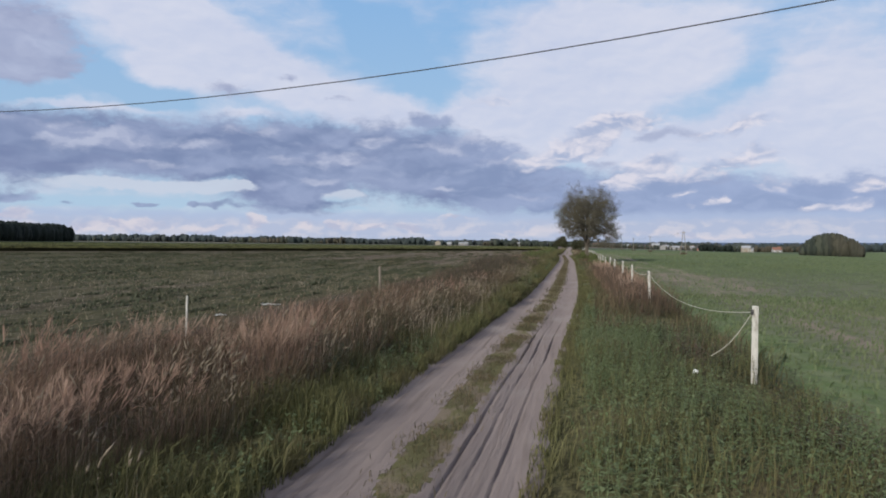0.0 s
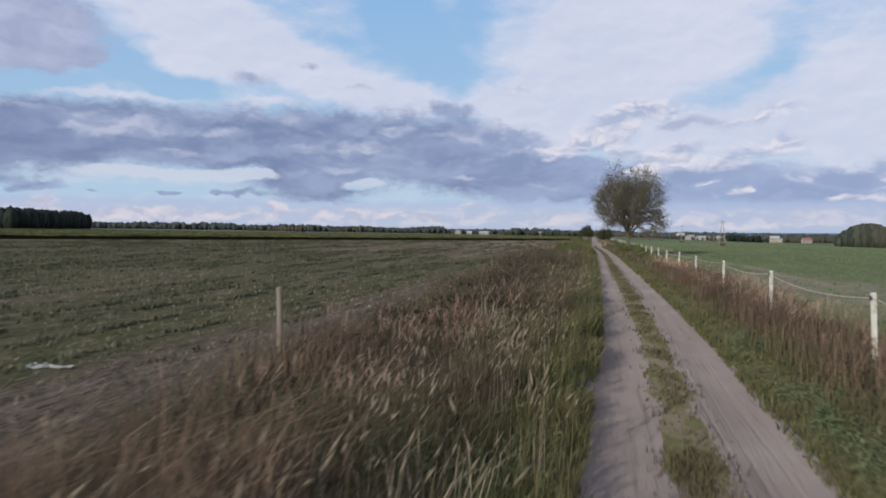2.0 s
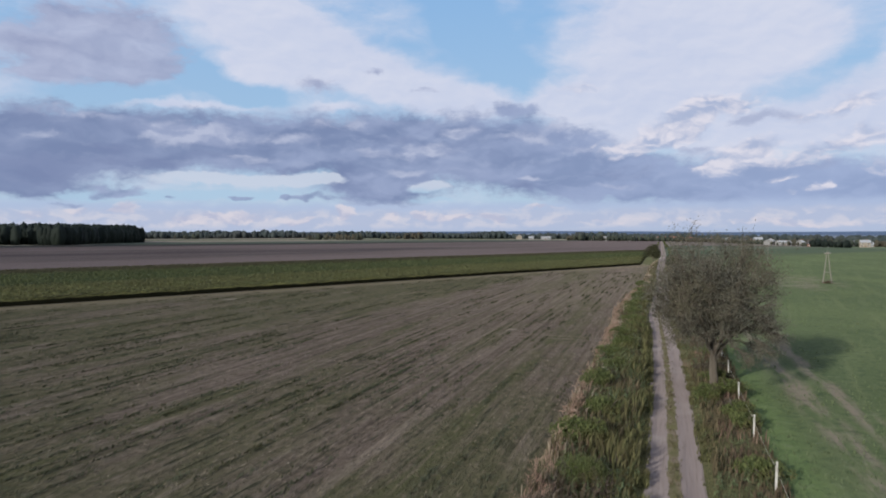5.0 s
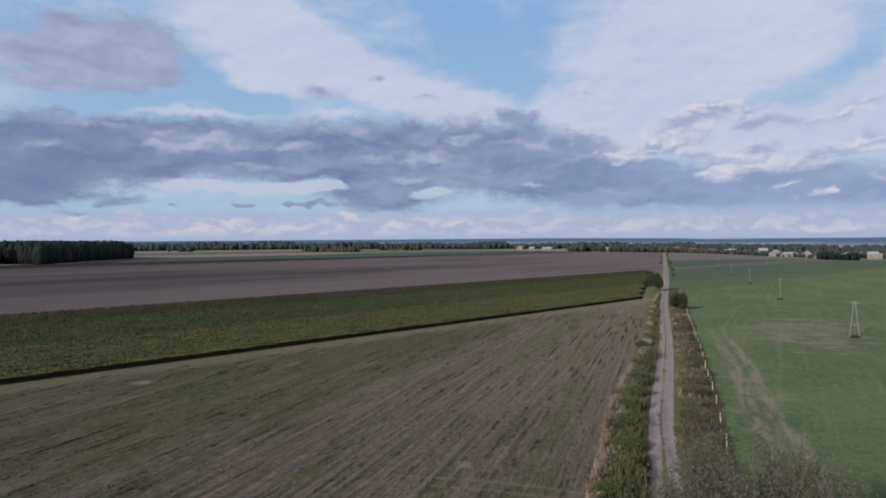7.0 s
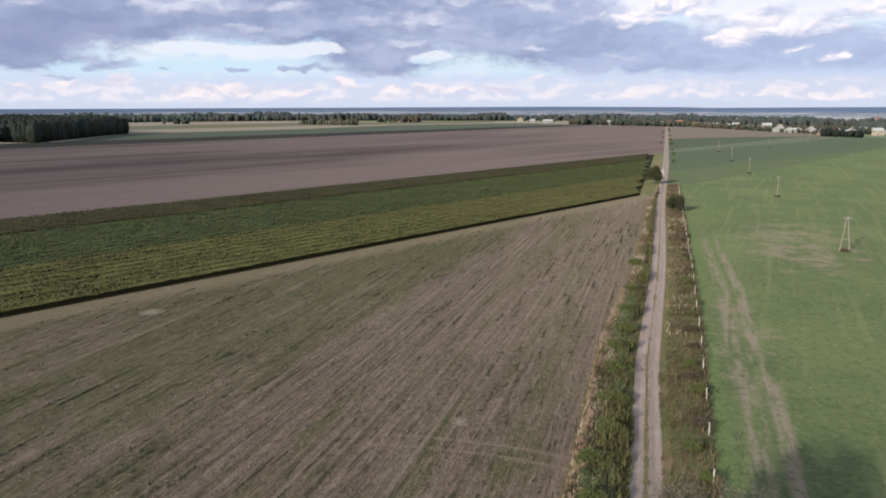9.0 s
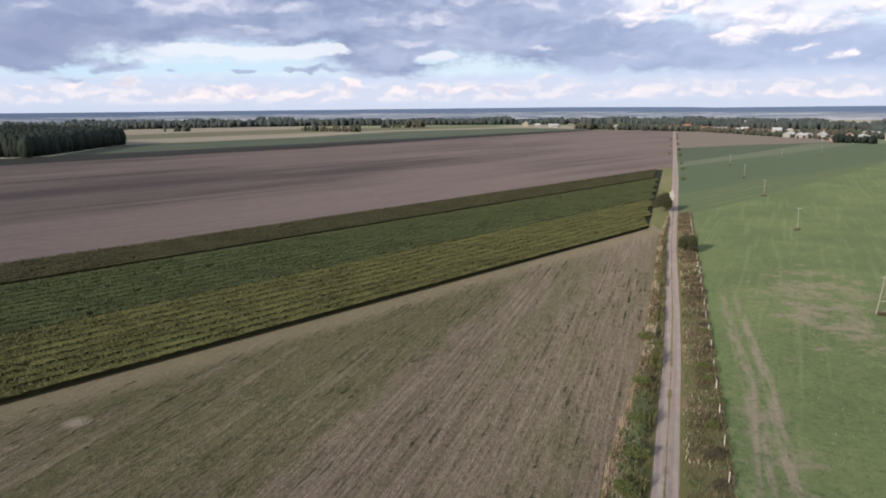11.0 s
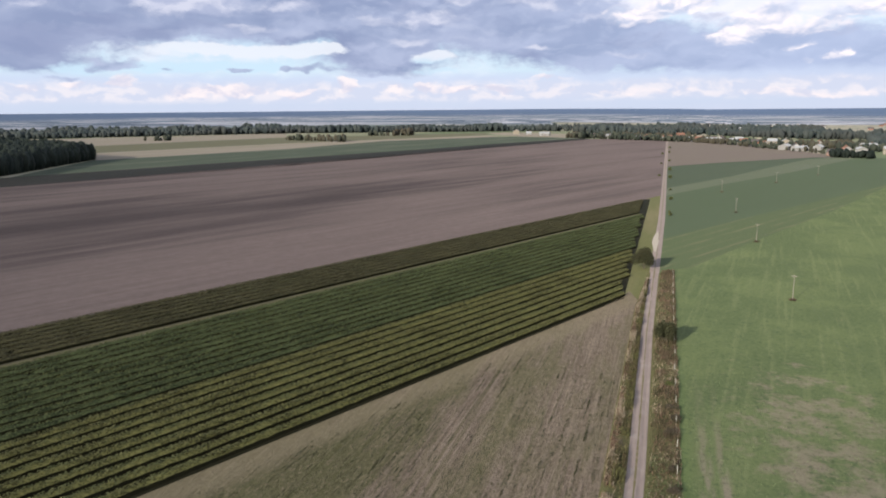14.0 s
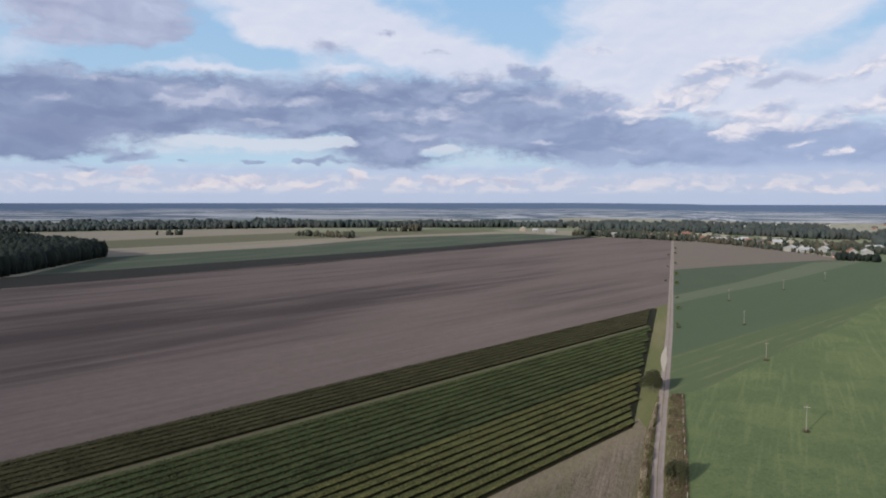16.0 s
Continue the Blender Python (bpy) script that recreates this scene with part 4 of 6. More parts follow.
def verge_sheet(name, left, label):
    ys = np.concatenate([np.arange(-20, 70, 0.5), np.arange(70, 130, 1.5), np.arange(130, 345, 5.0)])
    ks = np.linspace(0, 1, 9)
    c = track_x(ys)
    inner = c - 1.1 if left else c + 1.06
    outer = (np.interp(ys, EDGE_Y, EDGE_X) - 0.3) if left else np.interp(ys, FENCE_Y, FENCE_X) + 0.5
    xx = inner[:, None] + (outer - inner)[:, None] * ks
    yy = np.repeat(ys[:, None], len(ks), 1)
    hump = 0.10 * np.sin(np.pi * ks)[None] + 0.05 * clumpiness(xx.ravel(), yy.ravel(), 0.9, 3).reshape(xx.shape) - 0.04
    hump += 0.03
    hump[:, 0] = -0.03
    hump[:, -1] = -0.07
    verts = np.stack([xx, yy, rises(xx, yy) + hump], -1).reshape(-1, 3)
    n = len(ks)
    j, i = np.meshgrid(np.arange(len(ys) - 1), np.arange(n - 1), indexing="ij")
    q = (j * n + i).ravel()
    return tagged(thing(name, verts, np.stack([q, q + 1, q + n + 1, q + n], -1), M_VERGE, None, True), label, "verge", kind="structure")


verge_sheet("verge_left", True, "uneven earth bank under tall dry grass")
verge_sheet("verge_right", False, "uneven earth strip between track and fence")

sow("short_grass", M_GREEN, 11, "short green grass along the wheel ruts", [
    (9000, -3, 40, 0.0, 0.05, True, 0.16, 0.6, 0.016, 0.9, 1.6), (9000, -3, 45, 0.0, 0.07, False, 0.14, 0.6, 0.016, 0.9, 1.6), (22000, -3, 26, 0.0, 0.24, True, 0.30, 0.6, 0.013, 0.55, 1.2), (16000, 26, 70, 0.0, 0.22, True, 0.34, 0.5, 0.03, 0.4, 0.9),
    (9000, 70, 140, 0.0, 0.2, True, 0.4, 0.5, 0.06, 0.4, 0.6), (22000, -3, 30, 0.0, 1.0, False, 0.17, 0.6, 0.014, 0.7, 1.2),
    (18000, 14, 48, 0.0, 0.6, False, 0.22, 0.6, 0.018, 0.7, 0.9), (12000, 40, 75, 0.0, 0.5, False, 0.22, 0.5, 0.03, 0.5, 0.9), (8000, 75, 150, 0.0, 0.3, False, 0.22, 0.5, 0.06, 0.5, 0.6)])
sow("tall_green_grass", M_GREEN, 12, "tall green grass on the bank", [
    (26000, -3, 20, 0.03, 0.34, True, 0.42, 0.6, 0.008, 0.7, 0.9), (14000, 20, 34, 0.05, 0.45, True, 0.5, 0.6, 0.011, 0.7, 0.9), (20000, 24, 48, 0.1, 1.0, True, 0.7, 0.5, 0.018, 0.6, 0.6), (9000, 48, 75, 0.1, 0.5, True, 0.65, 0.4, 0.03, 0.3, 0.4),
    (8000, 75, 200, 0.1, 0.6, True, 0.9, 0.4, 0.11, 0.3, 0.25), (4000, 200, 330, 0.1, 0.7, True, 0.8, 0.4, 0.16, 0.3, 0.2), (14000, -3, 16, 0.04, 0.95, False, 0.5, 0.6, 0.009, 0.6, 1.0)])
sow("half_dry_grass", M_MIXED, 13, "half-dry grass, green turning to straw", [
    (34000, -3, 26, 0.2, 1.0, True, 0.62, 0.6, 0.008, 0.7, 0.9), (12000, 22, 50, 0.2, 1.0, True, 0.8, 0.5, 0.018, 0.7, 0.5), (9000, 26, 75, 0.2, 1.0, True, 0.75, 0.5, 0.022, 0.5, 0.5),
    (10000, 75, 200, 0.2, 1.0, True, 0.75, 0.4, 0.09, 0.3, 0.3), (5000, 200, 330, 0.1, 1.0, True, 0.7, 0.4, 0.15, 0.3, 0.2),
    (12000, 14, 75, 0.2, 1.0, False, 0.5, 0.5, 0.02, 0.5, 0.6), (9000, 75, 200, 0.15, 1.0, False, 0.55, 0.4, 0.08, 0.3, 0.4),
    (6000, 200, 345, 0.1, 1.0, False, 0.55, 0.4, 0.14, 0.3, 0.25)])
sow("dry_grass", M_DRY, 14, "tall tan and reddish dry grass", [
    (30000, -3, 13, 0.28, 1.0, True, 0.85, 0.5, 0.007, 0.6, 1.0), (5000, 13, 20, 0.4, 1.0, True, 0.85, 0.5, 0.01, 0.7, 0.7), (4500, 20, 45, 0.6, 1.0, True, 0.8, 0.5, 0.014, 0.7, 0.7), (4000, 45, 75, 0.4, 1.0, True, 0.9, 0.45, 0.026, 0.5, 0.7),
    (2200, 75, 200, 0.6, 1.0, True, 0.8, 0.3, 0.08, 0.26, 0.4), (2500, 200, 330, 0.6, 1.0, True, 0.7, 0.3, 0.14, 0.26, 0.3),
    (10000, 25, 60, 0.35, 1.0, False, 0.75, 0.45, 0.013, 0.5, 0.8), (2600, 60, 200, 0.3, 1.0, False, 0.6, 0.35, 0.06, 0.28, 0.4),
    (4000, 200, 345, 0.2, 1.0, False, 0.6, 0.35, 0.12, 0.28, 0.3)])
sow("brown_weeds", M_WEED, 15, "dark brown withered weeds", [
    (30000, -3, 30, 0.26, 1.0, True, 0.72, 0.6, 0.008, 0.7, 0.7), (8000, 22, 48, 0.25, 1.0, True, 0.8, 0.5, 0.02, 0.7, 0.5), (9000, 48, 75, 0.3, 1.0, True, 1.0, 0.4, 0.026, 0.5, 0.35),
    (3500, 75, 200, 0.3, 0.9, True, 0.7, 0.4, 0.10, 0.35, 0.3), (10000, 22, 60, 0.4, 1.0, False, 0.8, 0.45, 0.013, 0.6, 0.6),
    (4500, 60, 200, 0.35, 1.0, False, 0.6, 0.4, 0.07, 0.35, 0.4), (4000, 200, 345, 0.3, 1.0, False, 0.5, 0.4, 0.14, 0.35, 0.3)])

sow("straw_tufts", M_STRAW, 18, "bright straw-coloured grass tufts at the field edge", [
    (1500, 15, 30, 0.15, 0.65, True, 0.8, 0.4, 0.009, 0.5, 1.4), (700, 4, 15, 0.3, 0.8, True, 0.8, 0.4, 0.008, 0.5, 1.4), (12000, 120, 330, 0.5, 1.0, True, 0.85, 0.4, 0.09, 0.5, 0.22), (600, 75, 120, 0.75, 1.0, True, 0.8, 0.4, 0.07, 0.5, 0.35), (3500, 160, 340, 0.1, 1.0, False, 0.6, 0.4, 0.07, 0.5, 0.22), (900, 40, 80, 0.75, 1.0, True, 0.8, 0.4, 0.03, 0.5, 0.6)])


def leafy(name, mat, seed, label, sets):
    """Leafy weeds in a verge; sets: (n, y0, y1, a, b, left, height, leaf, clump)."""
    rng = np.random.default_rng(seed)
    pieces = []
    for n, y0, y1, a, b, left, high, leaf, clump in sets:
        x, y, k = strip_points(rng, n, y0, y1, a, b, left)
        c = clumpiness(x, y, clump, seed)
        keep = rng.uniform(0, 1, n) < 1.8 * c - 0.1
        x, y, c = x[keep], y[keep], c[keep]
        pieces.append(herbs(rng, x, y, rises(x, y) - 0.02, high * (0.4 + 0.8 * c) * rng.uniform(0.6, 1.3, len(x)), leaf))
    v, f = joined(pieces)
    return tagged(thing(name, v, f, mat), label, "weeds", kind="stuff")


leafy("lush_weeds", M_HERB, 16, "lush leafy green weeds round the first fence post", [
    (4000, -3, 17, 0.15, 0.95, False, 0.66, 0.075, 1.1), (1500, 14, 30, 0.1, 0.7, False, 0.45, 0.10, 0.8), (900, 0, 30, 0.03, 0.28, True, 0.36, 0.08, 0.9), (1800, 26, 75, 0.04, 0.45, True, 0.6, 0.09, 0.5), (1500, 60, 220, 0.1, 0.95, False, 0.55, 0.22, 0.3), (900, 75, 110, 0.1, 0.8, True, 0.8, 0.22, 0.3), (1800, 95, 200, 0.25, 0.85, True, 1.0, 0.32, 0.2)])
leafy("dark_weeds", M_SHRUB, 19, "dark green nettles and docks under the dry grass", [
    (2600, 8, 32, 0.2, 0.95, True, 0.75, 0.10, 0.6), (1800, 30, 62, 0.15, 0.8, True, 0.9, 0.13, 0.4), (700, 8, 30, 0.5, 1.0, False, 0.5, 0.09, 0.6)])
leafy("withered_weeds", M_WEED, 17, "withered brown leafy weeds in the verge", [
    (2400, 0, 30, 0.35, 1.0, True, 0.8, 0.09, 0.8), (2600, 30, 60, 0.2, 0.95, True, 1.25, 0.13, 0.35), (900, 60, 110, 0.2, 1.0, True, 1.1, 0.2, 0.3), (900, 3, 16, 0.6, 1.0, False, 0.5, 0.08, 0.9), (1800, 24, 60, 0.4, 1.0, False, 0.75, 0.11, 0.5)])


def reeds():
    rng = np.random.default_rng(21)
    pieces = []
    for n, y0, y1, a, b, left, high, wide in ((2600, -3, 11.5, 0.34, 1.0, True, 1.02, 0.05), (900, 11.5, 45, 0.45, 1.0, True, 0.9, 0.04), (300, 45, 75, 0.35, 1.0, True, 1.0, 0.09), (700, 75, 180, 0.8, 1.0, True, 1.0, 0.2), (1000, 27, 70, 0.45, 1.0, False, 0.9, 0.05)):
        x, y, k = strip_points(rng, n, y0, y1, a, b, left)
        c = clumpiness(x, y, 1.1, 8)
        keep = rng.uniform(0, 1, n) < c * 2.2 - 0.45
        x, y, c = x[keep], y[keep], c[keep]
        h = high * (0.55 + 0.55 * c) * rng.uniform(0.72, 1.12, len(x))
        pieces.append(plumes(rng, x, y, rises(x, y), h, 0.30 * h, wide))
    v, f = joined(pieces)
    tagged(thing("reed_grass", v, f, M_PLUME), "straw-coloured reed grass with soft feathery seed heads", "grass", kind="stuff")


reeds()


def seed_heads():
    """Bleached stalks with drooping ears, standing in loose bunches above the green of the bank."""
    rng = np.random.default_rng(23)
    pieces = []
    for bunches, y0, y1, a, b, left, high in ((40, 3, 14, 0.15, 0.7, True, 1.05), (44, 13, 27, 0.08, 0.5, True, 1.15), (30, 24, 46, 0.08, 0.4, True, 1.3), (12, 44, 75, 0.1, 0.4, True, 1.2)):
        bx, by, _ = strip_points(rng, bunches, y0, y1, a, b, left)
        count = rng.integers(3, 22, bunches)
        many = np.repeat(np.arange(bunches), count)
        n = len(many)
        size = rng.uniform(0.06, 0.22, bunches)
        x, y = bx[many] + rng.normal(0, 1, n) * size[many], by[many] + rng.normal(0, 1, n) * size[many] * 1.3
        tall = (high * rng.uniform(0.7, 1.05, bunches))[many] * rng.uniform(0.7, 1.1, n)
        foot = np.stack([x, y, rises(x, y)], 1)
        turn = rng.normal(0.3, 1.1, n)
        bend = np.stack([np.cos(turn), np.sin(turn), np.zeros(n)], 1) * (tall * rng.uniform(0.02, 0.16, n))[:, None]
        up = np.stack([np.zeros(n), np.zeros(n), tall], 1)
        neck = foot + up * 0.85 + bend * 0.6
        tip = foot + up * rng.uniform(0.88, 1.05, n)[:, None] + bend * 1.5
        side = np.stack([-np.sin(turn), np.cos(turn), np.zeros(n)], 1)
        stem = np.stack([foot - side * 0.004, foot + side * 0.004, neck + side * 0.002], 1).reshape(-1, 3)
        # the ear: a four-sided spindle from the neck to the tip
        fat = rng.uniform(0.008, 0.014, n)[:, None]
        belly = neck * 0.6 + tip * 0.4
        flat = np.cross(tip - neck, side)
        flat /= np.linalg.norm(flat, axis=1)[:, None]
        ear = np.stack([neck, belly + side * fat, belly + flat * fat, belly - side * fat, belly - flat * fat, tip], 1).reshape(-1, 3)
        i = np.arange(n)[:, None] * 6
        sides = [i + [0, p, q] for p, q in ((2, 1), (3, 2), (4, 3), (1, 4))] + [i + [5, p, q] for p, q in ((1, 2), (2, 3), (3, 4), (4, 1))]
        pieces += [(stem, np.arange(n * 3).reshape(-1, 3)), (ear, np.concatenate(sides))]
    v, f = joined(pieces)
    tagged(thing("seed_heads", v, f, M_EAR), "bleached grass stalks with drooping seed heads on the bank", "grass", kind="stuff")


seed_heads()


def field_weeds():
    """Weeds and straw left in the old rows: broken lines of low tufts along the track's way."""
    rng = np.random.default_rng(31)
    pieces, straws, pale = [], [], []
    for n, y0, y1, x0, x1, size, long in ((420, 0, 60, -40, -6, 0.12, 3.0), (750, 20, 110, -80, -6, 0.15, 5.0), (1050, 60, 250, -95, -4, 0.17, 8.0)):
        # each line starts somewhere in a row and holds two dozen tufts
        y = rng.uniform(y0, y1, n)
        x = np.round(rng.uniform(x0, x1, n) / 0.85) * 0.85
        keep = (rng.uniform(0, 1, n) < 0.1 + 1.3 * clumpiness(x, y * 0.4, 0.16, 5))
        x, y = x[keep], y[keep]
        many = np.repeat(np.arange(len(x)), 24)
        tx = x[many] + rng.normal(0, 0.06, len(many))
        ty = y[many] + rng.uniform(0, 1, len(many)) * (long * rng.uniform(0.4, 1.8, len(x)))[many]
        keep = (tx < np.interp(ty, EDGE_Y, EDGE_X) - np.interp(ty, [45, 75], [2.0, 0.4])) & (-0.9114 * tx + 0.4115 * ty < 130)
        tx, ty = tx[keep], ty[keep]
        many = np.repeat(np.arange(len(tx)), 4)
        tall = (size * rng.uniform(0.5, 1.5, len(tx)))[many]
        bx, by = tx[many] + rng.normal(0, 0.5, len(many)) * tall, ty[many] + rng.normal(0, 0.9, len(many)) * tall
        made = blades(rng, bx, by, rises(bx, by) - 0.06, tall * rng.uniform(0.5, 1.1, len(many)), 0.4 * tall, 0.8)
        (pieces if y1 > 200 else pale).append(made)
    # single weeds between the lines
    n = 14000
    y, x = rng.uniform(0, 1, n) ** 1.5 * 150, rng.uniform(-75, -5, n)
    keep = (x < np.interp(y, EDGE_Y, EDGE_X) - np.interp(y, [45, 75], [2.2, 0.4])) & (-0.9114 * x + 0.4115 * y < 130) & (rng.uniform(0, 1, n) < 0.25 + clumpiness(x, y, 0.1, 7))
    x, y = x[keep], y[keep]
    many = np.repeat(np.arange(len(x)), 3)
    tall = (0.13 * rng.uniform(0.5, 1.5, len(x)))[many]
    bx, by = x[many] + rng.normal(0, 0.5, len(many)) * tall, y[many] + rng.normal(0, 0.5, len(many)) * tall
    pale.append(blades(rng, bx, by, rises(bx, by) - 0.06, tall, 0.28 * tall, 0.8))
    v, f = joined(pale)
    tagged(thing("seedlings", v, f, M_SEEDLING), "pale green seedlings among the stubble", "weeds", kind="stuff")
    v, f = joined(pieces)
    tagged(thing("field_weeds", v, f, M_TUFT), "low green weeds in the old rows", "weeds", kind="stuff")
    for n, y0, y1, x0, x1, high, wide in ((9000, 0, 50, -32, -6, 0.14, 0.012), (4000, 30, 120, -60, -6, 0.15, 0.025)):
        y = rng.uniform(y0, y1, n)
        x = np.round(rng.uniform(x0, x1, n) / 0.6) * 0.6 + rng.normal(0, 0.06, n)
        keep = x < np.interp(y, EDGE_Y, EDGE_X) - 0.3
        straws.append(blades(rng, x[keep], y[keep], rises(x[keep], y[keep]) - 0.06, high * rng.uniform(0.5, 1.3, keep.sum()), wide, 0.6))
    v, f = joined(straws)
    tagged(thing("stubble_straw", v, f, M_STRAW), "cut straw standing in rows", "stubble", kind="stuff")


field_weeds()


def pasture_grass():
    rng = np.random.default_rng(32)
    pieces = []
    for n, y0, y1, x0, x1, high, wide in ((40000, 2, 36, 4.3, 32, 0.12, 0.045), (30000, 25, 110, 4.4, 60, 0.13, 0.05), (9000, 90, 260, 5.0, 90, 0.22, 0.12)):
        y, x = rng.uniform(y0, y1, n), rng.uniform(x0, x1, n)
        keep = rng.uniform(0, 1, n) < 0.2 + clumpiness(x, y, 0.3, 6)
        x, y = x[keep], y[keep]
        pieces.append(blades(rng, x, y, rises(x, y) - 0.05, high * rng.uniform(0.4, 1.5, len(x)), wide, 0.5))
    v, f = joined(pieces)
    tagged(thing("pasture_grass", v, f, M_SWARD), "short uneven pasture grass", "grass", kind="stuff")


pasture_grass()


def middle_grass():
    rng = np.random.default_rng(33)
    pieces = []
    for n, y0, y1, high, wide in ((14000, -2, 22, 0.07, 0.010), (9000, 20, 70, 0.09, 0.022), (3000, 60, 160, 0.11, 0.05)):
        y = rng.uniform(y0, y1, n)
        x = track_x(y) + rng.normal(-0.04, 0.17, n)
        keep = rng.uniform(0, 1, n) < clumpiness(x, y, 1.6, 9) * 1.3 - 0.1
        pieces.append(blades(rng, x[keep], y[keep], rises(x[keep], y[keep]) + 0.01, high * rng.uniform(0.4, 1.5, keep.sum()), wide, 0.6))
    v, f = joined(pieces)
    tagged(thing("middle_grass", v, f, M_MIXED), "thin trodden grass between the wheel ruts", "grass", kind="stuff")


middle_grass()


# ---- rows of fruit bushes ----
def leaves(rng, at, size):
    """Loose leaves: a bent diamond of two triangles at each place."""
    n = len(at)
    a = rng.normal(0, 1, (n, 3))
    a /= np.linalg.norm(a, axis=1)[:, None]
    b = np.cross(a, rng.normal(0, 1, (n, 3)))
    b /= np.linalg.norm(b, axis=1)[:, None]
    s = (size * rng.uniform(0.6, 1.4, n))[:, None]
    verts = np.stack([at - a * s * 0.5, at + b * s * 0.32, at + a * s * 0.5, at - b * s * 0.32], 1).reshape(-1, 3)
    k = np.arange(n)[:, None] * 4
    return verts, np.concatenate([k + [0, 1, 2], k + [0, 2, 3]])


def hedge_row(seed, across, start, end, mat, high, wide):
    """One hedge-like row of fruit bushes: a lumpy body with loose leaves standing off it."""
    rng = np.random.default_rng(seed)
    s = np.arange(start, end, 1.0)
    n = len(s)
    lump = 0.95 + rng.normal(0, 0.035, n) + 0.05 * np.sin(s * 0.37 + seed * 2.1) * np.sin(s * 0.13)
    gap = np.where(rng.uniform(0, 1, n) < 0.004, 0.5, 1.0)
    prof = np.array([[-0.44, 0.0], [-0.5, 0.68], [-0.28, 0.95], [0.1, 1.0], [0.42, 0.72], [0.5, 0.0]])
    d = rng.normal(0, 0.04, (n, len(prof), 2))
    a = across + wide * prof[None, :, 0] * (lump * gap)[:, None] + d[..., 0]
    z = 0.85 * high * prof[None, :, 1] * (lump * gap)[:, None] + d[..., 1] * (prof[None, :, 1] > 0)
    t = s[:, None] + rng.normal(0, 0.15, (n, len(prof)))
    x, y = ROW.x * t + ACROSS.x * a, ROW.y * t + ACROSS.y * a
    verts = np.stack([x, y, rises(x, y) - 0.06 + z], -1).reshape(-1, 3)
    k = len(prof)
    j, i = np.meshgrid(np.arange(n - 1), np.arange(k - 1), indexing="ij")
    q = (j * k + i).ravel()
    def skin(q):
        return np.concatenate([np.stack([q, q + 1, q + k], -1), np.stack([q + 1, q + k + 1, q + k], -1)])

    # bare stems below, the shade of the row's side painted in; a mass of leaves above
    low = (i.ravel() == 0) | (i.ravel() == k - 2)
    m = int((end - start) * 24)
    tt = rng.uniform(start, end, m)
    aa = across + np.clip(rng.normal(0.0, 0.2, m), -0.42, 0.42) * wide
    x, y = ROW.x * tt + ACROSS.x * aa, ROW.y * tt + ACROSS.y * aa
    top = rises(x, y) + high * np.clip(1.0 - 1.5 * np.abs((aa - across) / wide) ** 1.5, 0.2, 1.1) * rng.uniform(0.8, 1.08, m)
    leaf = leaves(rng, np.stack([x, y, top], 1), 0.3)
    root = holder("hedge", 0, 0, 0)
    thing("stem", verts, skin(q[low]), M_ROWSHADE, root)
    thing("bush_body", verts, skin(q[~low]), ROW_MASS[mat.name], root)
    thing("foliage", leaf[0], leaf[1], mat, root)
    return tagged(root, group="rows of fruit bushes", category="hedge")


for number in range(20):
    offset = 135.6 + 3.15 * number
    gold = number < 9
    far_end = (-8.5 - ACROSS.x * offset) / ROW.x - 1.5 * (number % 3)
    first = (40 - ACROSS.y * offset) / ROW.y
    tagged(hedge_row(100 + number, offset, first, far_end, M_ROWGOLD if gold else M_ROWGREEN, 1.25 if gold else 1.35, 1.75 if gold else 1.5),
           "long row of yellowing fruit bushes" if gold else "long row of dark green fruit bushes")
for number in range(7):
    offset = 202.0 + 3.0 * number
    tagged(hedge_row(140 + number, offset, (40 - ACROSS.y * offset) / ROW.y, (-11 - ACROSS.x * offset) / ROW.x, M_ROWBROWN, 1.15, 1.5), "long row of brownish green fruit bushes")


# ---- trees ----
def tube(points, radii, sides=6):
    """A tapered limb along points."""
    points, verts = [Vector(p) for p in points], []
    for k, (p, r) in enumerate(zip(points, radii)):
        way = (points[min(k + 1, len(points) - 1)] - points[max(k - 1, 0)]).normalized()
        a = way.orthogonal().normalized()
        b = way.cross(a)
        verts += [p + (a * math.cos(2 * math.pi * i / sides) + b * math.sin(2 * math.pi * i / sides)) * r for i in range(sides)]
    n = len(points)
    faces = [(k * sides + i, k * sides + (i + 1) % sides, (k + 1) * sides + (i + 1) % sides, (k + 1) * sides + i) for k in range(n - 1) for i in range(sides)]
    return np.array([tuple(v) for v in verts]), np.array(faces)


def bend(a, b, rng, sag, n=6):
    """Points of a limb from a to b that rises first and droops at its end."""
    a, b = Vector(a), Vector(b)
    out = []
    for k in range(n):
        t = k / (n - 1)
        q = a.lerp(b, t) + Vector((0, 0, 1)) * sag * math.sin(math.pi * t)
        q += Vector(rng.normal(0, 0.035, 3)) * (b - a).length * math.sin(math.pi * t)
        out.append(q)
    return out


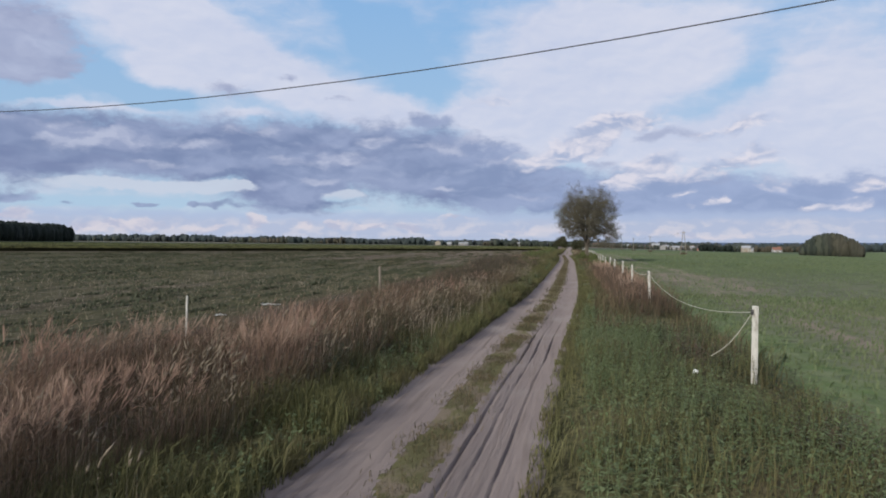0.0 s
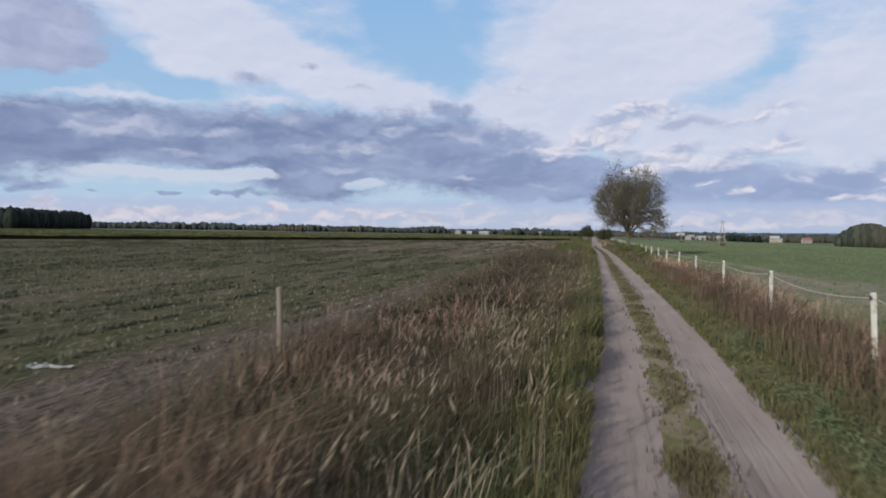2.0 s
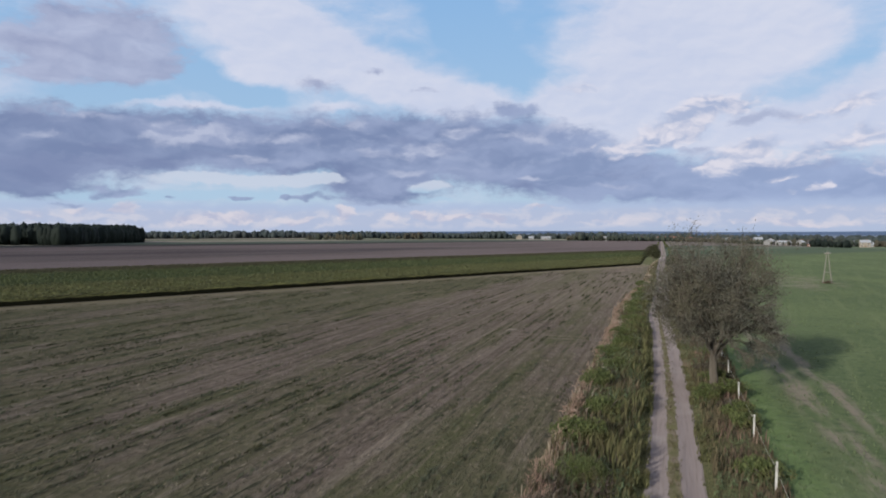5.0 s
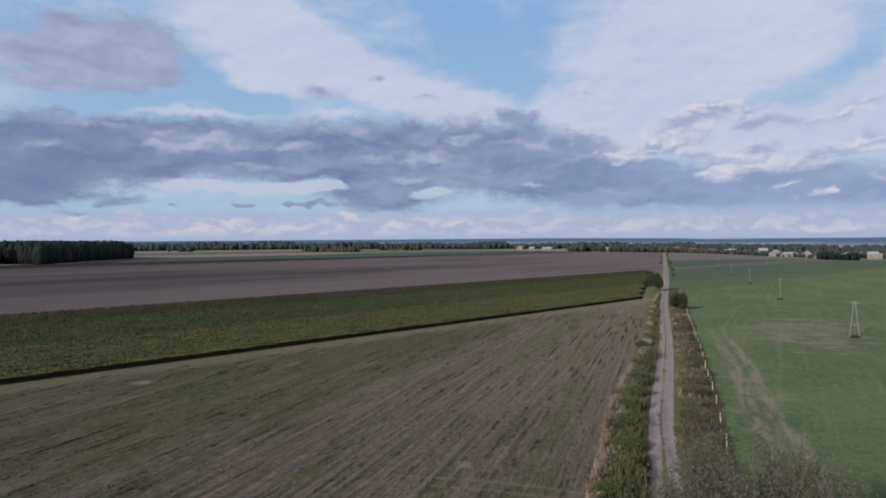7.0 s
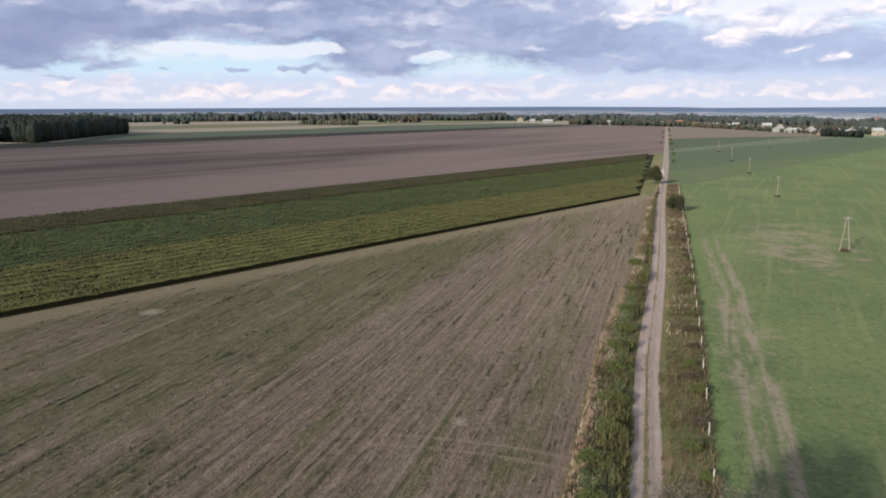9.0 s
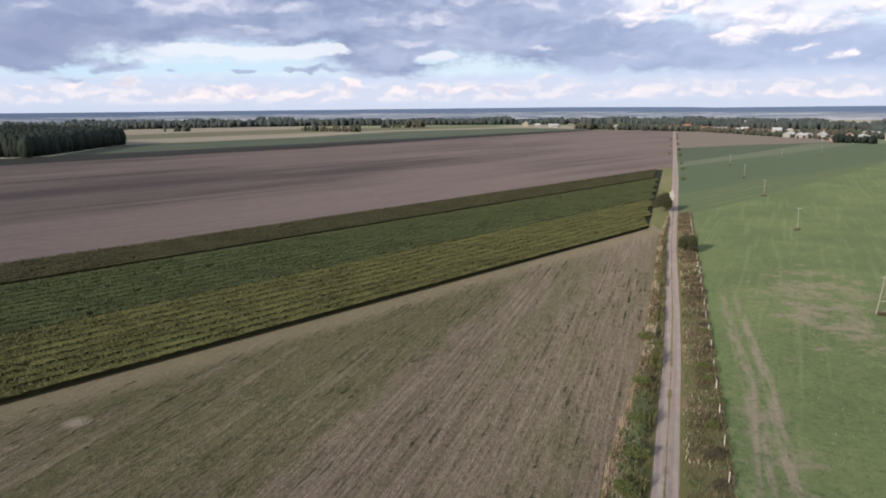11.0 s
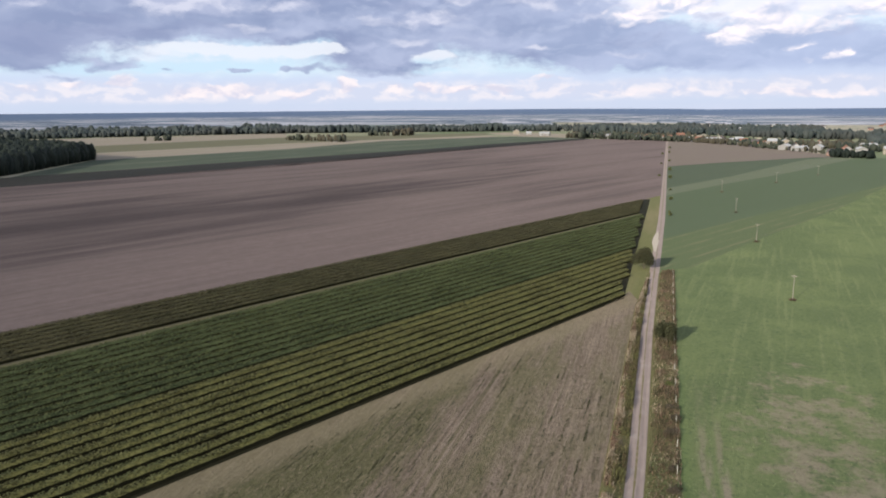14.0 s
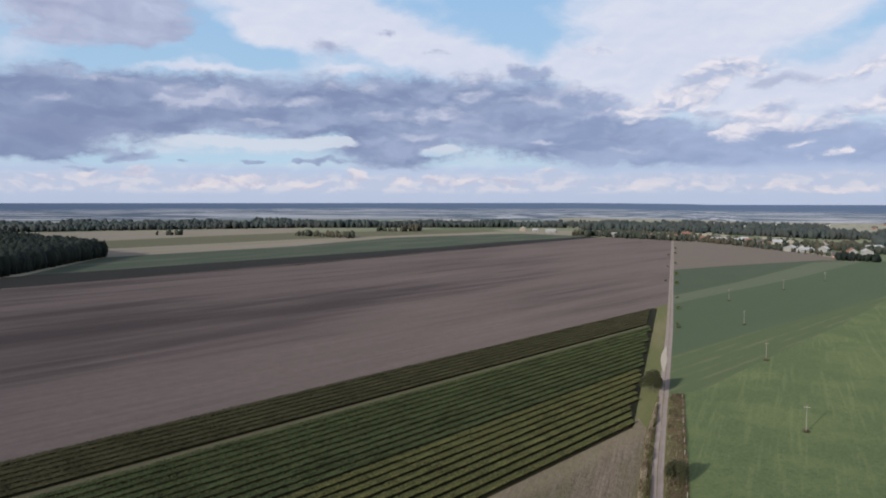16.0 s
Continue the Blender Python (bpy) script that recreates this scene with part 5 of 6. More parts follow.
def tree(name, x, y, seed, high, radius, low, heads, per_head, leaf, mat, label, trunk_r=0.22, extra=()):
    """A broad tree: a forked trunk, rising limbs, and a crown of leafy heads with gaps between them."""
    rng = np.random.default_rng(seed)
    root = holder(name, x, y)
    fork = Vector((0.05, 0.05, low + 0.6))
    v, f = tube(bend((0, 0, -0.2), fork, rng, 0.0, 7), np.linspace(trunk_r * 1.3, trunk_r * 0.9, 7), 10)
    thing("trunk", v, f, M_BARK, root, True)
    crown_mid, half = low + (high - low) * 0.53, (high - low) * 0.5
    spots = []
    for n in range(heads):
        u = (n + 0.5) / heads
        zz = 1 - 1.85 * u
        turn = n * 2.39996 + rng.normal(0, 0.2)
        shell = rng.choice([1.0, 1.0, 0.55]) * rng.uniform(0.78, 0.92)
        rr = math.sqrt(max(0.0, 1 - zz * zz)) * shell
        spots.append((Vector((radius * rr * math.cos(turn), radius * rr * math.sin(turn), crown_mid + half * zz * shell)), rng.uniform(0.2, 0.33) * radius))
    spots += [(Vector(q), r) for q, r in extra]
    groups = 9
    sectors = [[] for _ in range(groups)]
    for q, r in spots:
        turn = (math.atan2(q.y, q.x) / (2 * math.pi)) % 1.0
        sectors[groups - 1 if math.hypot(q.x, q.y) < radius * 0.3 else int(turn * (groups - 1))].append((q, r))
    places = []
    for sector in sectors:
        if not sector:
            continue
        mean = sum((q for q, _ in sector), Vector()) / len(sector)
        joint = fork.lerp(mean, 0.55) + Vector((0, 0, -0.3))
        path = bend(fork - Vector((0, 0, rng.uniform(0.0, 0.8))), joint, rng, 0.25)
        pieces = [tube(path, np.linspace(trunk_r * 0.62, trunk_r * 0.32, len(path)), 7)]
        for q, r in sector:
            branch = bend(path[int(rng.integers(2, len(path)))], q, rng, 0.08 * radius)
            pieces.append(tube(branch, np.linspace(trunk_r * 0.27, 0.018, len(branch)), 5))
            n = 26
            ends = rng.normal(0, 1, (n, 3))
            ends *= (r * rng.uniform(0.55, 1.15, (n, 1))) / np.linalg.norm(ends, axis=1)[:, None]
            ends[:, 2] *= 0.85
            for e in ends:
                a = branch[-1 - int(rng.integers(0, 3))]
                b = Vector(q) + Vector(e)
                pieces.append(tube([a, a.lerp(b, 0.55) + Vector((0, 0, 0.06)), b], [0.018, 0.012, 0.005], 3))
                m = max(3, int(per_head / n * rng.uniform(0.3, 1.7)))
                t = rng.uniform(0.35, 1.12, (m, 1))
                places.append(np.array(a)[None] * (1 - t) + np.array(b)[None] * t + rng.normal(0, 0.15 * r, (m, 3)))
        v, f = joined(pieces)
        thing("limb", v, f, M_BARK, root, True)
    # finer sprays fill the round of the crown
    spray = rng.normal(0, 1, (heads * 7, 3))
    spray *= (rng.uniform(0.3, 1.0, (len(spray), 1)) ** 0.45) * 0.93 / np.linalg.norm(spray, axis=1)[:, None]
    spray = np.repeat(spray * np.array([radius, radius, half]) + np.array([0, 0, crown_mid]), 16, axis=0)
    places.append(spray + rng.normal(0, 0.028 * radius, spray.shape))
    v, f = leaves(rng, np.concatenate(places), leaf)
    thing("crown", v, f, mat, root)
    return tagged(root, label, "tree")


tree("tree", 3.0, 104.0, 71, 10.7, 4.6, 2.0, 84, 560, 0.1, M_TREELEAF, "broad old tree with thin grey-green autumn leaves beside the track", 0.24,
     (((4.1, -1.0, 4.0), 1.05), ((4.3, 1.2, 3.4), 0.9), ((3.2, -2.2, 3.0), 0.9), ((3.2, 2.0, 2.6), 0.9), ((1.8, -2.8, 2.4), 0.8), ((-4.3, -0.6, 6.6), 0.9)))


def bush(x, y, seed, high, radius, mat, label, count=2600, leaf=0.2):
    """A rounded shrub on several stems, with an uneven crown of loose leaves."""
    rng = np.random.default_rng(seed)
    root = holder("bush", x, y)
    for n in range(6):
        turn = rng.uniform(0, 6.28)
        end = (radius * 0.6 * math.cos(turn), radius * 0.6 * math.sin(turn), high * rng.uniform(0.5, 0.85))
        v, f = tube(bend((rng.normal(0, 0.1), rng.normal(0, 0.1), -0.1), end, rng, 0.1 * high), np.linspace(0.06, 0.012, 6), 5)
        thing("stem", v, f, M_BARK, root, True)
    heads = rng.normal(0, 1, (16, 3))
    heads /= np.linalg.norm(heads, axis=1)[:, None]
    heads *= rng.uniform(0.35, 0.75, (16, 1)) * np.array([radius, radius, high * 0.48])
    heads[:, 2] = np.abs(heads[:, 2]) * 1.1 + high * 0.30
    pick = rng.integers(0, 16, count)
    spot = rng.normal(0, 1, (count, 3))
    spot /= np.linalg.norm(spot, axis=1)[:, None]
    at = heads[pick] + spot * (rng.uniform(0.5, 1.0, (count, 1)) * np.array([radius * 0.42, radius * 0.42, high * 0.24]))
    at[:, 2] = np.maximum(at[:, 2], 0.05)
    v, f = leaves(rng, at, leaf)
    thing("crown", v, f, mat, root)
    return tagged(root, label, "bush", group="bushes along the track")


for number, (px_, py_, ph_, pr_) in enumerate(((2.4, 99.5, 1.6, 1.1), (3.9, 101.5, 1.7, 1.2), (3.0, 105.5, 1.4, 1.2), (3.8, 96.0, 1.3, 1.1))):
    bush(px_, py_, 260 + number, ph_, pr_, M_BUSHLEAF, "tangle of olive weeds round the foot of the tree", 2600, 0.1)
bush(-4.3, 345, 81, 8.0, 4.0, M_SHRUB, "large dark green bush at the headland", 11000, 0.3)
bush(2.8, 274, 82, 6.8, 2.9, M_SHRUB, "rounded olive bush beside the fence", 9000, 0.24)
bush(-4.2, 181, 83, 1.9, 1.6, M_BUSHLEAF, "low green bush in the bank", 1600, 0.2)
bush(-4.4, 201, 84, 1.8, 1.5, M_BUSHLEAF, "low green bush in the bank", 1500, 0.2)
bush(-3.6, 131, 85, 1.6, 1.7, M_BUSHLEAF, "low green bush in the bank", 1800, 0.16)
bush(-3.9, 146, 86, 1.8, 1.6, M_BUSHLEAF, "low green bush in the bank", 1800, 0.17)
bush(-3.7, 161, 87, 1.6, 1.5, M_BUSHLEAF, "low green bush in the bank", 1600, 0.18)
for number, (px_, py_, ph_, pr_, leafy_) in enumerate(((-4.6, 27.5, 1.2, 1.1, 0), (-4.2, 31, 1.35, 1.3, 0), (-4.7, 34.5, 1.5, 1.4, 0), (-4.0, 38, 1.55, 1.4, 0), (-3.9, 42.5, 1.8, 1.6, 0), (-4.6, 47, 1.9, 1.7, 0), (-3.6, 50.5, 1.7, 1.5, 0), (-4.4, 55, 2.0, 1.8, 0), (-3.4, 58.5, 1.5, 1.4, 1), (-4.3, 62, 1.9, 1.7, 0),
                                                  (-3.3, 66, 1.4, 1.3, 1), (-4.5, 69, 1.8, 1.7, 0), (-3.4, 73.5, 1.5, 1.4, 1), (-4.4, 77, 1.6, 1.6, 0), (-3.6, 82, 1.5, 1.5, 1), (-4.2, 88, 1.7, 1.7, 1), (-3.6, 94, 1.5, 1.5, 1), (-4.2, 101, 1.8, 1.7, 1), (-3.5, 107, 1.6, 1.6, 1),
                                                  (-4.2, 113, 1.8, 1.7, 1), (-3.6, 119, 1.6, 1.5, 1), (-4.3, 125, 1.8, 1.7, 1), (-3.8, 138, 1.7, 1.6, 1), (-4.3, 153, 1.8, 1.7, 1), (-4.2, 169, 1.7, 1.5, 1))):
    near = py_ < 85
    bush(px_, py_, 290 + number, ph_, pr_, M_BUSHLEAF if leafy_ else M_THICKET, "low green bush in the bank" if leafy_ else "dark brown withered thicket in the bank", 7000 if near else 3600, (0.07 if leafy_ else 0.05) if near else 0.13)
rng_side = np.random.default_rng(77)
for number in range(26):
    py_ = 70 + number * 7.1 + float(rng_side.uniform(-2.5, 2.5))
    brown = rng_side.uniform() < 0.45
    bush(fence_x(py_) - float(rng_side.uniform(0.1, 1.3)), py_, 330 + number, float(rng_side.uniform(0.8, 1.25)), float(rng_side.uniform(0.9, 1.4)), M_THICKET if brown else M_BUSHLEAF, "low withered brown bush at the fence" if brown else "low olive bush at the fence", 1700, 0.125)
bush(3.4, 130, 88, 1.3, 1.0, M_BUSHLEAF, "low olive bush at the fence", 900, 0.15)
bush(3.6, 150, 89, 1.3, 1.1, M_BUSHLEAF, "low olive bush at the fence", 900, 0.15)
for number, (px_, py_, ph_) in enumerate(((3.2, 462, 1.8), (2.8, 471, 1.3), (3.0, 520, 2.4), (2.6, 566, 1.6), (2.4, 640, 2.9), (2.6, 652, 1.9), (-5.2, 655, 1.9), (2.0, 700, 3.2), (1.8, 716, 2.2), (-5.4, 768, 2.1), (1.2, 800, 2.6), (-6.0, 900, 2.8), (0.4, 930, 3.0), (0.2, 1010, 3.4))):
    bush(px_, py_, 200 + number, ph_, ph_ * 0.6, M_BUSHLEAF, "dark bush beside the far track", 600, 0.3)


# ---- woods ----
def crowns(rng, x, y, high, wide, pointed):
    """Many far trees: a lumpy round crown of rings, each one an island."""
    n, rings, k = len(x), 4, 6
    level = np.array([0.0, 0.4, 0.72, 0.95])
    shape = np.array([0.75, 1.0, 0.9, 0.45]) if pointed else np.array([0.6, 1.0, 0.95, 0.5])
    turn = np.arange(k) * 2 * np.pi / k
    jit = rng.uniform(0.5, 1.35, (n, rings, k))
    r = wide[:, None, None] * shape[None, :, None] * jit
    ang = turn[None, None, :] + rng.uniform(0, 6.28, (n, 1, 1))
    vx = x[:, None, None] + r * np.cos(ang)
    vy = y[:, None, None] + r * np.sin(ang)
    vz = rises(x, y)[:, None, None] + high[:, None, None] * (level[None, :, None] + rng.normal(0, 0.055, (n, rings, k)))
    verts = np.stack([vx, vy, vz], -1).reshape(n, -1, 3)
    verts = np.concatenate([verts, np.stack([x, y, rises(x, y) + high * 1.01], -1)[:, None], np.stack([x, y, rises(x, y) - 0.2], -1)[:, None]], 1)
    faces = []
    for a in range(rings - 1):
        for b in range(k):
            p, q = a * k + b, a * k + (b + 1) % k
            faces += [(p, q, q + k), (p, q + k, p + k)]
    for b in range(k):
        faces.append(((rings - 1) * k + b, (rings - 1) * k + (b + 1) % k, rings * k))
        faces.append(((b + 1) % k, b, rings * k + 1))
    size = rings * k + 2
    faces = (np.array(faces)[None] + np.arange(n)[:, None, None] * size).reshape(-1, 3)
    return verts.reshape(-1, 3), faces


def wood(name, seed, corners, n, high, mat, label, pointed=False, thick=0.3, mound=False):
    """A wood that fills a four-cornered piece of land."""
    rng = np.random.default_rng(seed)
    a, b, c, d = (np.array(q, float) for q in corners)
    s, t = rng.uniform(0, 1, (n, 1)), rng.uniform(0, 1, (n, 1)) ** 1.3
    p = (a * (1 - s) + b * s) * (1 - t) + (d * (1 - s) + c * s) * t
    h = high * (rng.uniform(0.8, 1.06, n) if pointed else rng.uniform(0.5, 1.12, n) * (0.65 + 0.5 * clumpiness(p[:, 0], p[:, 1], 0.02, seed)))
    if not pointed:
        keep = rng.uniform(0, 1, n) < thick + clumpiness(p[:, 0], p[:, 1], 0.012, seed + 1)
        p, h, s = p[keep], h[keep], s[keep]
    if mound:
        h = high * (0.42 + 0.58 * np.sin(np.pi * np.clip(s[:, 0], 0, 1)) ** 0.7) * rng.uniform(0.72, 1.1, len(h))
    v, f = crowns(rng, p[:, 0], p[:, 1], h, h * (0.26 if pointed else 0.2 if mound else 0.36), pointed)
    return tagged(thing(name, v, f, mat), label, "wood", kind="stuff")


wood("pine_wood", 301, ((-455, 495), (-520, 660), (-780, 760), (-900, 420)), 2300, 16.5, M_PINE, "dense dark pine wood behind the fields", True)
wood("pine_wood", 302, ((-452, 493), (-516, 662), (-545, 655), (-480, 488)), 420, 14.5, M_PINE, "dark edge of the pine wood", True)
wood("pine_wood", 303, ((-470, 490), (-900, 415), (-1000, 200), (-560, 300)), 420, 16.0, M_PINE, "dark pine wood running on", True)
wood("far_wood", 304, ((-1500, 860), (-1030, 985), (-1150, 1150), (-1600, 1050)), 900, 14.0, M_HAZEWOOD, "long belt of mixed woodland", thick=0.8)
wood("far_wood", 316, ((-1030, 985), (-673, 1295), (-740, 1440), (-1150, 1150)), 1300, 14.0, M_HAZEWOOD, "long belt of mixed woodland", thick=0.8)
wood("far_wood", 305, ((-673, 1300), (-320, 1525), (-340, 1650), (-740, 1440)), 1200, 13.0, M_HAZEWOOD, "long belt of mixed woodland", thick=0.6)
wood("far_wood", 317, ((-320, 1525), (-165, 1560), (-180, 1760), (-360, 1660)), 260, 11.0, M_HAZEWOOD, "long belt of mixed woodland", thick=0.6)
wood("copse", 306, ((-560, 1070), (-440, 1035), (-430, 1060), (-555, 1105)), 46, 9.0, M_WOODS, "small copse among the fields")
wood("copse", 307, ((-500, 1250), (-420, 1262), (-425, 1300), (-510, 1290)), 60, 12.0, M_WOODS, "small copse among the fields")
wood("copse", 318, ((-735, 985), (-700, 995), (-700, 1010), (-735, 1000)), 12, 11.0, M_WOODS, "lone clump of trees in the stubble")
wood("far_wood", 308, ((-170, 1480), (320, 1400), (300, 2000), (-170, 1800)), 1700, 12.5, M_HAZEWOOD, "wooded belt behind the village", thick=0.5)
wood("far_wood", 309, ((250, 1180), (560, 1150), (620, 1620), (330, 1560)), 1000, 12.0, M_HAZEWOOD, "wooded belt beside the village", thick=0.45)
wood("hill_wood", 310, ((158, 531), (193, 521), (208, 560), (170, 580)), 560, 14.5, M_WOODS, "rounded clump of trees at the edge of the pasture", thick=1.2, mound=True)
wood("village_trees", 311, ((-160, 1265), (330, 1030), (380, 1190), (-130, 1400)), 950, 8.5, M_WOODS, "garden trees among the houses", thick=0.5)
wood("village_trees", 320, ((15, 1200), (165, 1000), (176, 1016), (28, 1222)), 150, 6.5, M_WOODS, "dark garden trees along the edge of the village", thick=0.5)
wood("hedgerow", 314, ((238, 560), (330, 700), (334, 702), (242, 560)), 60, 7.0, M_WOODS, "far hedgerow beyond the pasture", thick=0.6)
wood("hedgerow", 315, ((330, 700), (420, 960), (426, 962), (336, 702)), 70, 8.0, M_WOODS, "far hedgerow beyond the pasture", thick=0.6)
wood("farm_trees", 319, ((160, 948), (200, 944), (204, 962), (162, 966)), 44, 7.5, M_PINE, "dark trees round the lone farmstead", thick=1.0)


# ---- fence ----
def box(bm, x0, x1, y0, y1, z0, z1):
    c = [bm.verts.new((x, y, z)) for z in (z0, z1) for x, y in ((x0, y0), (x1, y0), (x1, y1), (x0, y1))]
    for q in ((3, 2, 1, 0), (4, 5, 6, 7), (0, 1, 5, 4), (1, 2, 6, 5), (2, 3, 7, 6), (3, 0, 4, 7)):
        bm.faces.new([c[i] for i in q])
    return c


M_POST = material("weathered_white_post", lambda g, p: (g.mix(g.step(g.noise(g.stretch(p, 14, 14, 5), 1.0, 5.0), 0.45, 0.7), (0.48, 0.46, 0.41), (0.29, 0.27, 0.23)), g.noise(p, 30.0, 4.0)), 0.8, 0.5, 0.01)
M_TAPE = material("fence_tape", lambda g, p: (g.mix(g.noise(p, 8.0, 3.0), (0.26, 0.255, 0.2), (0.42, 0.4, 0.33)), None), 0.7)
M_IRON = material("dark_clip", lambda g, p: (g.mix(g.noise(p, 40.0, 3.0), (0.03, 0.03, 0.03), (0.07, 0.065, 0.06)), None), 0.5)
M_STAKE = material("grey_stake", lambda g, p: (g.mix(g.noise(g.stretch(p, 20, 20, 3), 1.0, 4.0), (0.15, 0.12, 0.095), (0.27, 0.235, 0.195)), g.noise(p, 40.0, 4.0)), 0.9, 0.5, 0.01)
M_WOOD = material("timber_pole", lambda g, p: (g.mix(g.noise(g.stretch(p, 16, 16, 1.2), 1.0, 5.0), (0.15, 0.135, 0.115), (0.26, 0.235, 0.2)), g.noise(g.stretch(p, 30, 30, 2), 1.0, 4.0)), 0.9, 0.5, 0.01)
M_WIRE = material("dark_cable", lambda g, p: (g.mix(g.noise(p, 20.0, 2.0), (0.02, 0.02, 0.022), (0.05, 0.05, 0.052)), None), 0.6)
M_CONCRETE = material("concrete", lambda g, p: (g.mix(g.noise(p, 5.0, 5.0), (0.30, 0.29, 0.26), (0.45, 0.43, 0.39)), g.noise(p, 50.0, 3.0)), 0.9, 0.4, 0.01)


def fence():
    rng = np.random.default_rng(41)
    root = holder("fence", 0, 0, 0)
    ys = [12.1, 28.8, 36.5, 44.9, 52.6, 60.5, 67.4] + list(np.arange(75.2, 341, 8.3))
    tops = []
    for n, y in enumerate(ys):
        x, h, w = fence_x(y) + rng.normal(0, 0.04), 1.3 * rng.uniform(0.96, 1.03), 0.04
        bm = bmesh.new()
        box(bm, -w, w, -w, w, -0.3, h)
        bmesh.ops.bevel(bm, geom=bm.edges[:], offset=0.012, segments=1, affect="EDGES")
        p = part("post", bm, M_POST, root)
        p.location = (x, y, rise(x, y))
        p.rotation_euler = (rng.normal(0, 0.02), rng.normal(0, 0.025), rng.uniform(0, 0.5))
        bm = bmesh.new()
        box(bm, -w - 0.03, -w + 0.002, -0.02, 0.02, h - 0.14, h - 0.06)
        part("insulator", bm, M_IRON, p)
        tops.append(Vector((x - w - 0.02, y, rise(x, y) + h - 0.10)))
    for n, (a, b) in enumerate(zip(tops, tops[1:])):
        # loose white tape; the first span hangs deep
        sag = 0.42 if n == 0 else rng.uniform(0.08, 0.22)
        k = 15
        pts = [a.lerp(b, i / (k - 1)) - Vector((0, 0, sag * 4 * (i / (k - 1)) * (1 - i / (k - 1)))) for i in range(k)]
        v = np.array([tuple(q + Vector((d, 0, s))) for q in pts for d, s in ((-0.003, -0.007), (0.003, 0.007), (0.003, -0.007))])
        f = np.array([(i * 3 + c, i * 3 + (c + 1) % 3, i * 3 + 3 + (c + 1) % 3, i * 3 + 3 + c) for i in range(k - 1) for c in range(3)])
        thing("tape", v, f, M_TAPE, root)
    # a torn end hangs from the first post into the weeds
    start, end = tops[0] - Vector((0, 0, 0.05)), Vector((3.3, 12.4, 0.42))
    v, f = tube([start.lerp(end, i / 6) - Vector((0, 0, 0.10 * math.sin(math.pi * i / 6))) for i in range(7)], [0.008] * 7, 4)
    tagged(thing("tape", v, f, M_TAPE, root), "torn end of tape hanging into the weeds")
    return tagged(root, "pasture fence of weathered white posts with sagging tape", "fence")


fence()


def stake(x, y, high, lean, thick, mat, label):
    """A stake driven into the soil, its top edge knocked round."""
    bm = bmesh.new()
    bmesh.ops.create_cone(bm, cap_ends=True, segments=8, radius1=thick, radius2=thick * 0.85, depth=high + 0.3)
    bmesh.ops.translate(bm, vec=(0, 0, (high - 0.3) / 2), verts=bm.verts)
    rim = [e for e in bm.edges if all(v.co.z > high - 0.01 for v in e.verts)]
    bmesh.ops.bevel(bm, geom=rim, offset=thick * 0.3, segments=2, affect="EDGES")
    ob = part("stake", bm, mat, None)
    ob.location = (x, y, rise(x, y))
    ob.rotation_euler = (0, radians(lean), 0)
    return tagged(ob, label, "stake", "stakes in the bank")


stake(-7.2, 14.1, 1.06, 1.5, 0.028, M_POST, "thin white fence stake in the tall grass")
stake(-5.5, 23.7, 1.46, -1.0, 0.045, M_STAKE, "stout brown weathered timber post in the grass")
stake(-3.8, 11.2, 1.05, 4.0, 0.014, M_STAKE, "bleached dead stalk leaning in the grass")


def litter(x, y, z):
    """A small crumpled white bag caught in the weeds."""
    rng = np.random.default_rng(61)
    bm = bmesh.new()
    bmesh.ops.create_icosphere(bm, subdivisions=2, radius=0.045)
    for v in bm.verts:
        v.co *= rng.uniform(0.55, 1.2)
        v.co.z *= 0.75
    ob = part("plastic_bag", bm, M_PLASTIC, None)
    ob.location = (x, y, z)
    return tagged(ob, "small crumpled white plastic bag caught in green weeds", "litter")


M_PLASTIC = material("white_plastic", lambda g, p: (g.mix(g.noise(p, 30.0, 3.0), (0.42, 0.42, 0.4), (0.7, 0.7, 0.68)), None), 0.4)
litter(2.9, 11.5, 0.3)


def plastic_sheet(x, y, long, wide):
    """A strip of crumpled white sheeting lying on the soil."""
    rng = np.random.default_rng(62)
    bm = bmesh.new()
    rows = []
    for j in range(6):
        rows.append([bm.verts.new((long * (i / 13 - 0.5) + rng.normal(0, 0.02), wide * (j / 5 - 0.5) * (0.6 + 0.4 * math.sin(i * 0.7)) + rng.normal(0, 0.02), 0.03 + abs(rng.normal(0, 0.035)))) for i in range(14)])
    for j in range(5):
        for i in range(13):
            bm.faces.new((rows[j][i], rows[j][i + 1], rows[j + 1][i + 1], rows[j + 1][i]))
    bmesh.ops.solidify(bm, geom=bm.faces[:], thickness=0.004)
    ob = part("plastic_sheet", bm, M_PLASTIC, None)
    ob.location = (x, y, rise(x, y) - 0.07)
    ob.rotation_euler = (0, 0, radians(8))
    return tagged(ob, "crumpled strip of white plastic sheeting on the bare soil", "litter")


plastic_sheet(-9.8, 24.2, 0.85, 0.22)
plastic_sheet(-9.6, 20.2, 0.4, 0.12)


